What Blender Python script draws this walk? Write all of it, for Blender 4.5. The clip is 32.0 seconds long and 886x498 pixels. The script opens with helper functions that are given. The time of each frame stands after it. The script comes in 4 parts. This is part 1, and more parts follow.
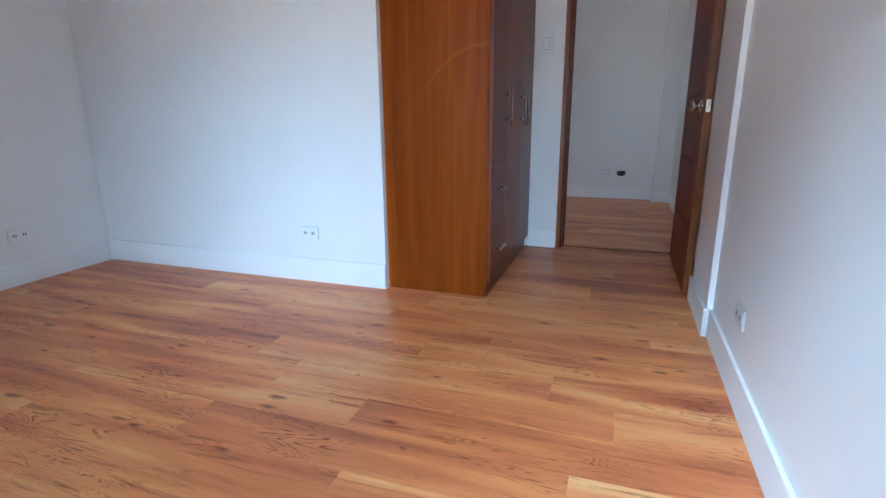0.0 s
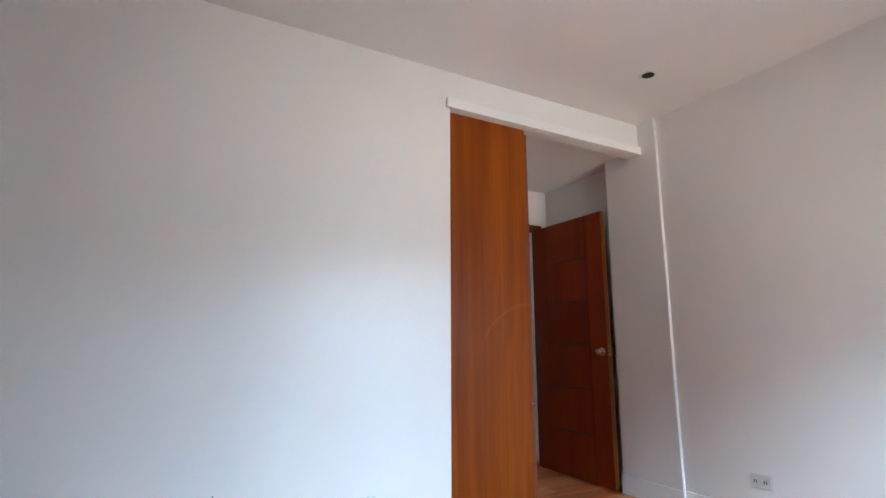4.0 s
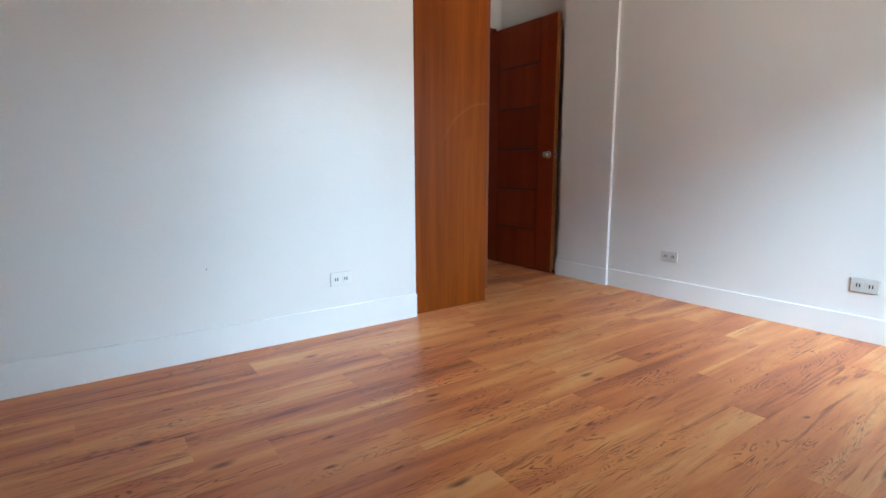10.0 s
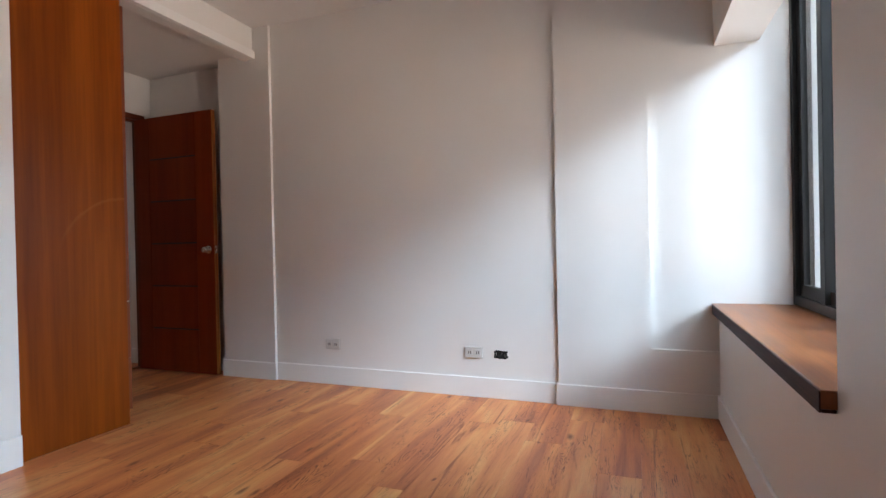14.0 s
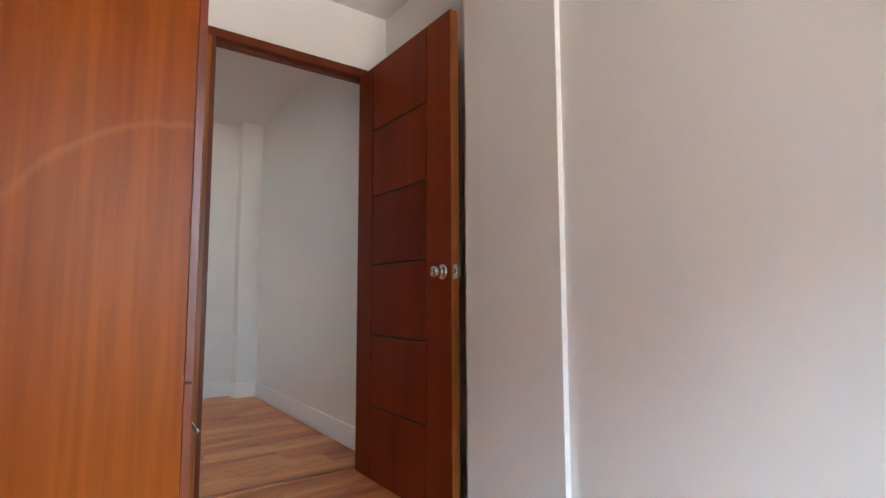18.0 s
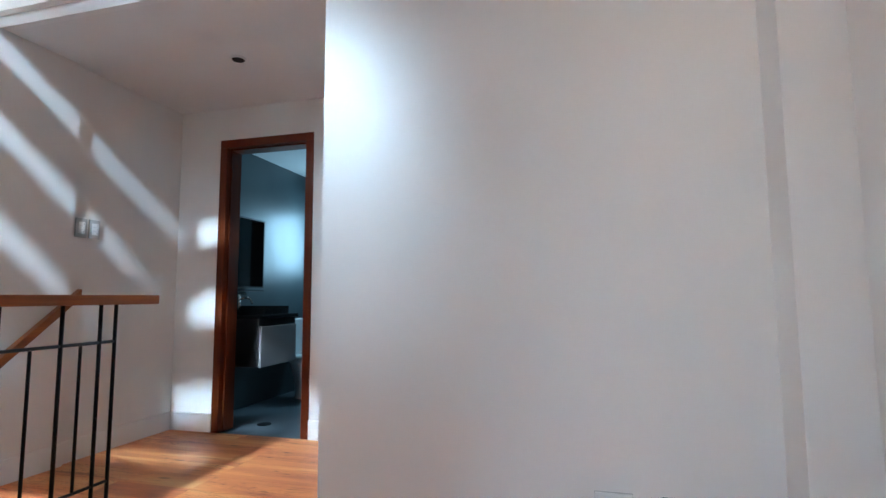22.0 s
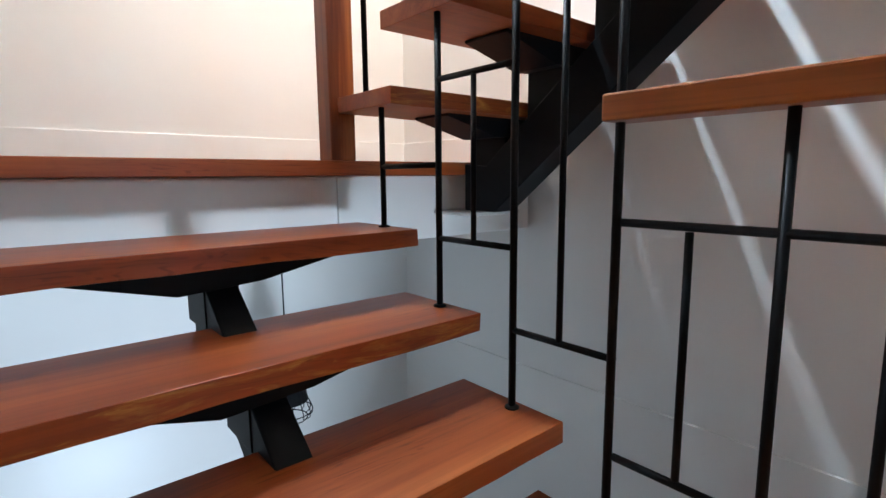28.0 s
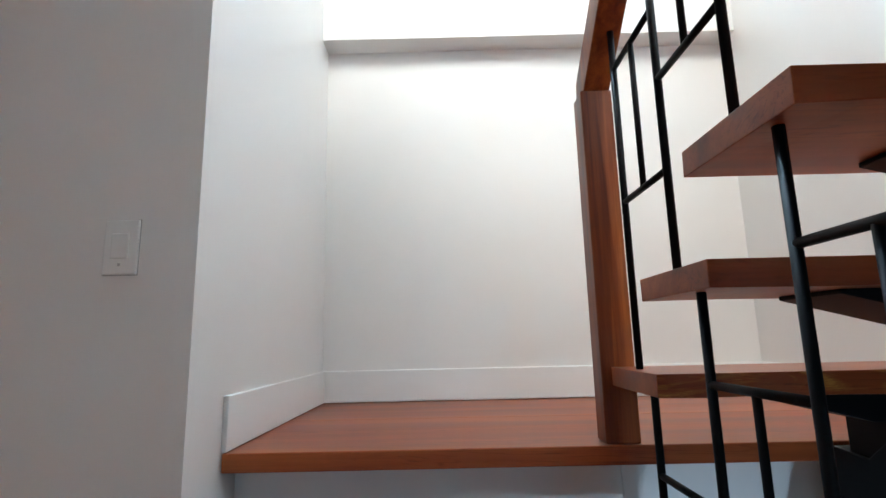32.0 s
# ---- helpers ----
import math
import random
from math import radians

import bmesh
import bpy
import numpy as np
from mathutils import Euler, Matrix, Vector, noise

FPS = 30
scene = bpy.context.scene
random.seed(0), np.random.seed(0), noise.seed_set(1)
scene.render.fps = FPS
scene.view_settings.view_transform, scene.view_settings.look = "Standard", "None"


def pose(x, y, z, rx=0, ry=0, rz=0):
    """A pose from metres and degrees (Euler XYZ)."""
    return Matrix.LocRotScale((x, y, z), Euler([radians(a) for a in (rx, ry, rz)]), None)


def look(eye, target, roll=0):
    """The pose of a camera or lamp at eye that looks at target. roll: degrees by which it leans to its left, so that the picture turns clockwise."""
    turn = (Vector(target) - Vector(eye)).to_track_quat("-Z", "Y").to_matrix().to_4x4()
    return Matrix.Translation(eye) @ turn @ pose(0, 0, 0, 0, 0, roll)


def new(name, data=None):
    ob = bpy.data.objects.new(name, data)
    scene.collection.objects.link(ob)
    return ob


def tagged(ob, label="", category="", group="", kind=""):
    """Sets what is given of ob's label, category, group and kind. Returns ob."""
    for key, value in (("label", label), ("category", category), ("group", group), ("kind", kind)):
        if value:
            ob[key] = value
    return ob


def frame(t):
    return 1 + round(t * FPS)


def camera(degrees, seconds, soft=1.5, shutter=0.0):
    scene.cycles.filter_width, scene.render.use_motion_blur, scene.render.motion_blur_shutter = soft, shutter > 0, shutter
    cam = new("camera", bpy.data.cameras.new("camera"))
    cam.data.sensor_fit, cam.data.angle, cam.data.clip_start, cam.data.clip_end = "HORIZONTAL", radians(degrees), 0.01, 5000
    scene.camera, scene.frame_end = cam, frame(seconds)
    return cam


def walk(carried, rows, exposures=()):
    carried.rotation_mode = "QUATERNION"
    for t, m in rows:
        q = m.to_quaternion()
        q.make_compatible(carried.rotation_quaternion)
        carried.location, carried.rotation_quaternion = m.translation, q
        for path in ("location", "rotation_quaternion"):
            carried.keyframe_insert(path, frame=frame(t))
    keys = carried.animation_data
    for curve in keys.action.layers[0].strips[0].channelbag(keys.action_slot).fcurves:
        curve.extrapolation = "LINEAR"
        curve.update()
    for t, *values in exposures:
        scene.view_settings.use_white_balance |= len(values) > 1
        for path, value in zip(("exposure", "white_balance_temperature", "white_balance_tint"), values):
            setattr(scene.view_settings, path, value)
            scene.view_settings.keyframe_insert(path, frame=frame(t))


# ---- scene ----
cam = camera(82.1, 32.0)
PATH = [
    (0, (3.358, -2.521, 0.967), (2.724, -0.694, 0.457), -0.5),
    (0.5, (3.215, -2.447, 1.054), (2.76, -0.523, 0.747), -0.2),
    (1, (2.955, -2.331, 1.128), (2.698, -0.348, 1.083), -0.3),
    (1.5, (2.586, -2.285, 1.144), (2.443, -0.293, 1.237), -0.4),
    (2, (2.23, -2.167, 1.127), (2.194, -0.176, 1.316), -0.2),
    (2.5, (1.939, -2.143, 1.156), (2.153, -0.175, 1.44), 0.5),
    (4.5, (0.43, -2.543, 0.974), (1.447, -0.856, 1.321), -0.1),
    (5, (0.311, -2.533, 0.866), (1.232, -0.766, 1.036), 0.0),
    (5.5, (0.307, -2.534, 0.82), (0.988, -0.658, 0.683), -0.1),
    (6, (0.273, -2.533, 0.815), (0.782, -0.625, 0.49), -0.3),
    (6.5, (0.267, -2.534, 0.815), (0.643, -0.61, 0.4), -0.5),
    (7, (0.283, -2.531, 0.815), (0.593, -0.602, 0.384), -0.7),
    (7.5, (0.322, -2.532, 0.825), (0.61, -0.598, 0.405), -0.7),
    (8, (0.388, -2.524, 0.882), (0.688, -0.595, 0.444), -0.6),
    (8.5, (0.453, -2.535, 0.887), (0.855, -0.616, 0.492), -0.7),
    (9, (0.501, -2.544, 0.904), (1.102, -0.671, 0.541), -0.6),
    (9.5, (0.534, -2.572, 0.911), (1.393, -0.798, 0.576), -0.4),
    (10, (0.525, -2.542, 0.9), (1.672, -0.935, 0.582), -0.1),
    (10.5, (0.544, -2.58, 0.905), (1.906, -1.148, 0.598), -0.2),
    (11, (0.59, -2.665, 0.908), (2.118, -1.412, 0.604), -0.5),
    (11.5, (0.6, -2.72, 0.899), (2.258, -1.642, 0.599), -0.6),
    (12, (0.628, -2.756, 0.913), (2.38, -1.843, 0.602), -0.7),
    (12.5, (0.628, -2.756, 0.938), (2.442, -1.971, 0.636), -0.7),
    (13, (0.59, -2.716, 0.967), (2.454, -2.025, 0.748), -0.5),
    (13.5, (0.598, -2.721, 1.0), (2.479, -2.049, 0.906), -0.6),
    (15.5, (0.833, -2.467, 0.916), (2.63, -1.605, 1.088), -0.4),
    (16, (1.076, -2.235, 0.891), (2.775, -1.196, 1.071), 0.0),
    (16.5, (1.432, -2.046, 0.901), (3.031, -0.858, 1.078), -0.0),
    (17, (1.784, -1.799, 0.919), (3.28, -0.484, 1.093), 0.0),
    (17.5, (2.174, -1.535, 0.901), (3.51, -0.058, 1.087), 0.0),
    (18.5, (2.777, -0.9, 0.906), (3.775, 0.824, 1.082), -0.4),
    (19, (3.009, -0.484, 0.912), (3.81, 1.34, 1.09), -0.3),
    (19.5, (3.173, -0.071, 0.922), (3.753, 1.836, 1.095), -0.1),
    (20, (3.255, 0.346, 0.913), (3.65, 2.3, 1.078), -0.2),
    (20.5, (3.194, 0.777, 0.933), (3.561, 2.738, 1.077), 0.1),
    (21, (3.215, 1.187, 0.924), (3.431, 3.171, 1.054), 0.2),
    (21.5, (3.183, 1.609, 0.929), (3.149, 3.604, 1.072), 0.3),
    (22, (3.126, 1.915, 0.97), (2.608, 3.838, 1.158), -0.3),
    (22.5, (3.059, 2.124, 0.942), (2.149, 3.887, 1.195), -0.2),
    (23, (3.027, 2.193, 0.883), (1.798, 3.748, 1.151), -0.0),
    (23.5, (3.023, 2.211, 0.88), (1.499, 3.486, 1.101), 0.2),
    (24, (3.041, 2.227, 0.86), (1.332, 3.257, 0.995), 0.3),
    (24.5, (3.051, 2.227, 0.835), (1.224, 3.041, 0.844), 0.5),
    (26.5, (2.547, 2.299, 0.859), (0.564, 2.228, 0.606), 0.3),
    (27, (2.302, 2.392, 0.884), (0.436, 1.736, 0.587), -0.4),
    (27.5, (2.045, 2.478, 0.869), (0.429, 1.335, 0.581), -0.8),
    (28, (1.862, 2.553, 0.858), (0.582, 1.043, 0.575), -0.5),
    (28.5, (1.712, 2.557, 0.853), (0.849, 0.777, 0.555), -0.8),
    (29, (1.585, 2.542, 0.856), (1.054, 0.641, 0.53), -0.9),
    (29.5, (1.542, 2.523, 0.869), (1.224, 0.582, 0.503), -0.8),
    (30, (1.514, 2.483, 0.92), (1.339, 0.522, 0.568), -0.9),
    (30.5, (1.517, 2.459, 0.988), (1.409, 0.483, 0.702), -1.0),
    (31, (1.52, 2.452, 1.041), (1.451, 0.455, 0.943), -1.0),
    (31.5, (1.502, 2.448, 1.11), (1.489, 0.451, 1.224), -1.3),
    (32, (1.497, 2.457, 1.161), (1.506, 0.488, 1.515), -1.3),
]
# the camera's own exposure and white balance
EXPOSURES = [(0, 0.4, 5300, 4), (1, 0.42, 5700, 5), (2, 0.5, 6300, 7), (2.5, 0.5, 6300, 7), (4.5, 0.44, 5850, 5), (6, 0.42, 5900, 3), (8, 0.56, 6150, 3), (10, 0.42, 6050, 4),
             (11, 0.2, 6400, 9), (12, -0.1, 6800, 14), (13.5, -0.1, 6700, 13), (16, -0.22, 6800, 13), (17, 0.3, 6800, 12), (18, 1.05, 6200, 5), (19, 1.1, 6200, 5),
             (20, 1.4, 6000, 8), (21, 1.2, 5700, 5), (22, 1.3, 5900, 6), (23, 1.3, 6300, 9), (24.5, 1.38, 6900, 15), (27.5, 1.5, 6400, 10), (29, 1.45, 6800, 8),
             (30, 1.35, 6800, 7), (31, 1.2, 6600, 6), (32, 0.85, 5850, 3)]
walk(cam, [(t, look(eye, target, roll)) for t, eye, target, roll in PATH], EXPOSURES)

# ---- world and light ----
world = bpy.data.worlds.new("sky")
scene.world = world
world.use_nodes = True
wn = world.node_tree
sky = wn.nodes.new("ShaderNodeTexSky")
sky.sky_type = "NISHITA"
sky.sun_disc = False
sky.sun_elevation, sky.sun_rotation = radians(42), radians(180)
wn.links.new(sky.outputs[0], wn.nodes["Background"].inputs[0])
wn.nodes["Background"].inputs[1].default_value = 0.05


def area_lamp(name, eye, target, width, height, watts, colour, spread=180):
    data = bpy.data.lights.new(name, "AREA")
    data.shape, data.size, data.size_y, data.energy, data.color, data.spread = "RECTANGLE", width, height, watts, colour, radians(spread)
    lamp = new(name, data)
    lamp.matrix_world = look(eye, target)
    return lamp


# daylight outside the bay and at the stair and bathroom windows, plus indoor fill
area_lamp("bay_window_light", (9.5, -21.5, 8.0), (2.9, -3.5, 1.5), 12.0, 6.0, 6000, (0.6, 0.81, 1.0))
area_lamp("bay_high_light", (-6.0, -21.5, 13.5), (2.9, -3.5, 1.5), 9.0, 7.0, 11500, (0.6, 0.81, 1.0))
area_lamp("bay_ground_light", (2.9, -17.0, -1.8), (2.9, -3.5, 1.5), 20.0, 6.0, 3200, (1.0, 0.86, 0.74))
area_lamp("stair_window_light", (1.15, 0.24, 4.6), (0.5, 3.25, 1.6), 0.17, 0.17, 37, (0.66, 0.84, 1.0), 62)
area_lamp("upper_window_light", (0.6, -0.05, 3.6), (1.0, 3.0, 2.0), 0.5, 0.9, 22, (0.66, 0.84, 1.0))
# added warm fill in mid-air above the stairwell, with no fixture or opening
area_lamp("upper_floor_fill", (1.25, 4.0, 4.85), (0.6, 1.8, 1.2), 1.4, 1.8, 74, (1.0, 0.92, 0.81))
area_lamp("bathroom_window_light", (0.6, 7.38, 1.62), (0.75, 5.6, 1.0), 0.5, 0.7, 9, (0.45, 0.78, 1.0))
# unseen, free under the hall floor; stands in for a lower window's daylight
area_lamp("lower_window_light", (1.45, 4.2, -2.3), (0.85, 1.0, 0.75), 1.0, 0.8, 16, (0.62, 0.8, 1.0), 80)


# ---- materials ----
def material(name, base=(0.8, 0.8, 0.8), rough=0.5, metal=0.0):
    m = bpy.data.materials.new(name)
    m.use_nodes = True
    b = m.node_tree.nodes["Principled BSDF"]
    b.inputs["Base Color"].default_value = (*base, 1)
    b.inputs["Roughness"].default_value = rough
    b.inputs["Metallic"].default_value = metal
    return m, m.node_tree, b


def node(nt, kind, **values):
    n = nt.nodes.new(kind)
    for key, value in values.items():
        n.inputs[key].default_value = value
    return n


def ramp(nt, source, stops):
    r = nt.nodes.new("ShaderNodeValToRGB")
    els = r.color_ramp.elements
    while len(els) < len(stops):
        els.new(0.5)
    for e, (p, c) in zip(els, stops):
        e.position, e.color = p, (*c, 1)
    nt.links.new(source, r.inputs[0])
    return r.outputs[0]


def paint(name, base, rough=0.42, bump=0.05, stain=0.04):
    """Roller-painted plaster: faint mottling and orange peel."""
    m, nt, b = material(name, base, rough)
    co = nt.nodes.new("ShaderNodeNewGeometry").outputs["Position"]
    big = node(nt, "ShaderNodeTexNoise", Scale=1.3, Detail=4.0)
    fine = node(nt, "ShaderNodeTexNoise", Scale=190.0, Detail=3.0)
    wave = node(nt, "ShaderNodeTexNoise", Scale=5.0, Detail=2.0)
    for n in (big, fine, wave):
        nt.links.new(co, n.inputs["Vector"])
    dark = tuple(c * (1 - stain) for c in base)
    nt.links.new(ramp(nt, big.outputs[0], [(0.35, dark), (0.65, base)]), b.inputs["Base Color"])
    rr = node(nt, "ShaderNodeMapRange")
    rr.inputs[3].default_value, rr.inputs[4].default_value = rough - 0.06, rough + 0.08
    nt.links.new(big.outputs[0], rr.inputs[0])
    nt.links.new(rr.outputs[0], b.inputs["Roughness"])
    b1 = node(nt, "ShaderNodeBump", Strength=bump, Distance=0.002)
    b2 = node(nt, "ShaderNodeBump", Strength=0.12, Distance=0.01)
    nt.links.new(fine.outputs[0], b1.inputs["Height"])
    nt.links.new(wave.outputs[0], b2.inputs["Height"])
    nt.links.new(b1.outputs[0], b2.inputs["Normal"])
    nt.links.new(b2.outputs[0], b.inputs["Normal"])
    return m


def wood(name, tones, axis, rough=0.3, grain=26.0, knots=0.0, bump=0.06, coat=0.0, fleck=0.35, shift=9.0, rings=0.0, cut=1.0, vary=0.1, shine=0.36):
    """Varnished wood, grain along the given axis, each piece cut from another place."""
    m, nt, b = material(name, tones[1], rough)
    co = nt.nodes.new("ShaderNodeTexCoord").outputs["Object"]
    rnd = nt.nodes.new("ShaderNodeObjectInfo").outputs["Random"]
    off = node(nt, "ShaderNodeVectorMath")
    off.operation = "MULTIPLY_ADD"
    off.inputs[1].default_value = (1, 1, 1)
    spread = node(nt, "ShaderNodeCombineXYZ")
    mul = node(nt, "ShaderNodeMath")
    mul.operation = "MULTIPLY"
    mul.inputs[1].default_value = shift
    nt.links.new(rnd, mul.inputs[0])
    for k in range(3):
        nt.links.new(mul.outputs[0], spread.inputs[k])
    nt.links.new(co, off.inputs[0])
    nt.links.new(spread.outputs[0], off.inputs[2])

    def stretched(scale, squeeze, detail, warp):
        mp = nt.nodes.new("ShaderNodeMapping")
        sc = [scale, scale, scale]
        sc["xyz".index(axis)] = scale * squeeze
        mp.inputs["Scale"].default_value = sc
        nt.links.new(off.outputs[0], mp.inputs["Vector"])
        n = node(nt, "ShaderNodeTexNoise", Scale=1.0, Detail=detail, Distortion=warp)
        nt.links.new(mp.outputs[0], n.inputs["Vector"])
        return n.outputs[0]

    broad = stretched(grain * 0.28, 0.07 * cut, 3.0, 0.9 if rings else 0.2)
    streak = stretched(grain, 0.045 * cut, 5.0, 0.5)
    pore = stretched(grain * 7, 0.03 * cut, 2.0, 0.0)
    mix = node(nt, "ShaderNodeMath")
    mix.operation = "MULTIPLY_ADD"
    mix.inputs[1].default_value = 0.55
    nt.links.new(broad, mix.inputs[0])
    half = node(nt, "ShaderNodeMath")
    half.operation = "MULTIPLY"
    half.inputs[1].default_value = 0.45
    nt.links.new(streak, half.inputs[0])
    nt.links.new(half.outputs[0], mix.inputs[2])
    col = ramp(nt, mix.outputs[0], [(0.38, tones[0]), (0.5, tones[1]), (0.62, tones[2])])
    flecks = ramp(nt, pore, [(0.42, (1 - fleck,) * 3), (0.56, (1, 1, 1))])
    mx = nt.nodes.new("ShaderNodeMix")
    mx.data_type, mx.blend_type = "RGBA", "MULTIPLY"
    mx.inputs[0].default_value = 1.0
    nt.links.new(col, mx.inputs[6])
    nt.links.new(flecks, mx.inputs[7])
    last = mx.outputs[2]
    if rings:
        # cathedral figure: broken contour lines of a slow noise, in patches
        slow = stretched(7.0, 0.11, 4.0, 0.7)
        wave = node(nt, "ShaderNodeMath")
        wave.operation = "MULTIPLY"
        wave.inputs[1].default_value = 190.0
        nt.links.new(slow, wave.inputs[0])
        sine = node(nt, "ShaderNodeMath")
        sine.operation = "SINE"
        nt.links.new(wave.outputs[0], sine.inputs[0])
        patch = stretched(3.4, 0.32, 3.0, 0.4)
        broken = stretched(120.0, 0.07, 3.0, 0.6)
        lines = ramp(nt, sine.outputs[0], [(0.0, (1, 1, 1)), (0.3, (1, 1, 1)), (0.9, (1 - rings, 1 - rings * 1.14, 1 - rings * 1.2))])
        where = ramp(nt, patch, [(0.43, (0, 0, 0)), (0.60, (1, 1, 1))])
        gaps = ramp(nt, broken, [(0.42, (0, 0, 0)), (0.58, (1, 1, 1))])
        both = node(nt, "ShaderNodeMath")
        both.operation = "MULTIPLY"
        nt.links.new(where, both.inputs[0])
        nt.links.new(gaps, both.inputs[1])
        m3 = nt.nodes.new("ShaderNodeMix")
        m3.data_type, m3.blend_type = "RGBA", "MULTIPLY"
        nt.links.new(both.outputs[0], m3.inputs[0])
        nt.links.new(last, m3.inputs[6])
        nt.links.new(lines, m3.inputs[7])
        last = m3.outputs[2]
    if knots:
        k = stretched(9.0, 0.55, 2.0, 1.2)
        kc = ramp(nt, k, [(0.22, (1 - knots, 1 - knots * 1.15, 1 - knots * 1.2)), (0.36, (1, 1, 1))])
        m2 = nt.nodes.new("ShaderNodeMix")
        m2.data_type, m2.blend_type = "RGBA", "MULTIPLY"
        m2.inputs[0].default_value = 1.0
        nt.links.new(last, m2.inputs[6])
        nt.links.new(kc, m2.inputs[7])
        last = m2.outputs[2]
    tone = node(nt, "ShaderNodeMapRange")
    tone.inputs[3].default_value, tone.inputs[4].default_value = 1.0 - vary, 1.0 + vary
    nt.links.new(rnd, tone.inputs[0])
    hsv = nt.nodes.new("ShaderNodeHueSaturation")
    nt.links.new(tone.outputs[0], hsv.inputs["Value"])
    nt.links.new(last, hsv.inputs["Color"])
    nt.links.new(hsv.outputs[0], b.inputs["Base Color"])
    rr = node(nt, "ShaderNodeMapRange")
    rr.inputs[3].default_value, rr.inputs[4].default_value = rough - 0.06, rough + 0.1
    nt.links.new(streak, rr.inputs[0])
    nt.links.new(rr.outputs[0], b.inputs["Roughness"])
    bp = node(nt, "ShaderNodeBump", Strength=bump, Distance=0.002)
    nt.links.new(pore, bp.inputs["Height"])
    nt.links.new(bp.outputs[0], b.inputs["Normal"])
    b.inputs["Coat Weight"].default_value = coat
    b.inputs["Coat Roughness"].default_value = 0.3
    b.inputs["Specular IOR Level"].default_value = shine
    return m


def laminate(name):
    """Printed oak laminate: soft golden and pinkish-brown bands, broken dark grain, small knots."""
    m, nt, b = material(name, (0.42, 0.16, 0.05), 0.33)
    co = nt.nodes.new("ShaderNodeTexCoord").outputs["Object"]
    rnd = nt.nodes.new("ShaderNodeObjectInfo").outputs["Random"]

    def math_node(kind, a, b_val=0.0, c_val=0.0):
        n = nt.nodes.new("ShaderNodeMath")
        n.operation = kind
        for i, v in enumerate((a, b_val, c_val)):
            if isinstance(v, (int, float)):
                n.inputs[i].default_value = v
            else:
                nt.links.new(v, n.inputs[i])
        return n.outputs[0]

    spread = nt.nodes.new("ShaderNodeCombineXYZ")
    for k, s in enumerate((37.0, 53.0, 19.0)):
        nt.links.new(math_node("MULTIPLY", rnd, s), spread.inputs[k])
    off = nt.nodes.new("ShaderNodeVectorMath")
    nt.links.new(co, off.inputs[0])
    nt.links.new(spread.outputs[0], off.inputs[1])

    def noise_at(along, across, detail, warp=0.0, rough=0.5):
        mp = nt.nodes.new("ShaderNodeMapping")
        mp.inputs["Scale"].default_value = (along, across, 1.0)
        nt.links.new(off.outputs[0], mp.inputs["Vector"])
        n = node(nt, "ShaderNodeTexNoise", Scale=1.0, Detail=detail, Distortion=warp, Roughness=rough)
        nt.links.new(mp.outputs[0], n.inputs["Vector"])
        return n.outputs[0]

    def blend(kind, factor, a, b_col):
        n = nt.nodes.new("ShaderNodeMix")
        n.data_type, n.blend_type = "RGBA", kind
        if isinstance(factor, (int, float)):
            n.inputs[0].default_value = factor
        else:
            nt.links.new(factor, n.inputs[0])
        nt.links.new(a, n.inputs[6])
        if isinstance(b_col, tuple):
            n.inputs[7].default_value = (*b_col, 1)
        else:
            nt.links.new(b_col, n.inputs[7])
        return n.outputs[2]

    # broad bands, shifted lighter or darker from plank to plank
    bands = noise_at(0.9, 8.5, 3.0, 0.5)
    streak = noise_at(2.2, 70.0, 4.0, 0.3, 0.6)
    level = math_node("MULTIPLY_ADD", streak, 0.13, math_node("MULTIPLY_ADD", bands, 0.85, math_node("MULTIPLY_ADD", rnd, 0.15, -0.055)))
    col = ramp(nt, level, [(0.27, (0.355, 0.09, 0.036)), (0.41, (0.57, 0.17, 0.059)), (0.55, (0.71, 0.26, 0.088)), (0.72, (0.81, 0.415, 0.165))])
    # patches of broken dark grain that follow warped growth lines
    where = noise_at(1.9, 7.0, 3.0, 0.6)
    where = math_node("MULTIPLY", ramp(nt, where, [(0.47, (0, 0, 0)), (0.6, (1, 1, 1))]), 1.0)
    slow = noise_at(1.3, 9.0, 2.0, 1.1)
    rings = math_node("SINE", math_node("MULTIPLY", slow, 175.0))
    broken = noise_at(11.0, 95.0, 3.0, 0.8)
    lines = math_node("MULTIPLY", ramp(nt, rings, [(0.15, (0, 0, 0)), (0.85, (1, 1, 1))]), ramp(nt, broken, [(0.44, (0, 0, 0)), (0.6, (1, 1, 1))]))
    col = blend("MULTIPLY", math_node("MULTIPLY", lines, where), col, (0.36, 0.24, 0.18))
    fine = ramp(nt, noise_at(16.0, 210.0, 2.0, 0.4), [(0.36, (0.72, 0.66, 0.6)), (0.5, (1, 1, 1))])
    col = blend("MULTIPLY", 0.28, col, fine)
    # dark heart streaks
    heart = ramp(nt, noise_at(1.5, 26.0, 3.0, 1.4), [(0.6, (0, 0, 0)), (0.74, (1, 1, 1))])
    col = blend("MULTIPLY", heart, col, (0.5, 0.34, 0.26))
    # knots
    mp = nt.nodes.new("ShaderNodeMapping")
    mp.inputs["Scale"].default_value = (2.3, 6.6, 1.0)
    nt.links.new(off.outputs[0], mp.inputs["Vector"])
    warp = node(nt, "ShaderNodeTexNoise", Scale=5.0, Detail=2.0)
    nt.links.new(mp.outputs[0], warp.inputs["Vector"])
    bent = nt.nodes.new("ShaderNodeVectorMath")
    bent.operation = "MULTIPLY_ADD"
    bent.inputs[1].default_value = (0.16, 0.16, 0.0)
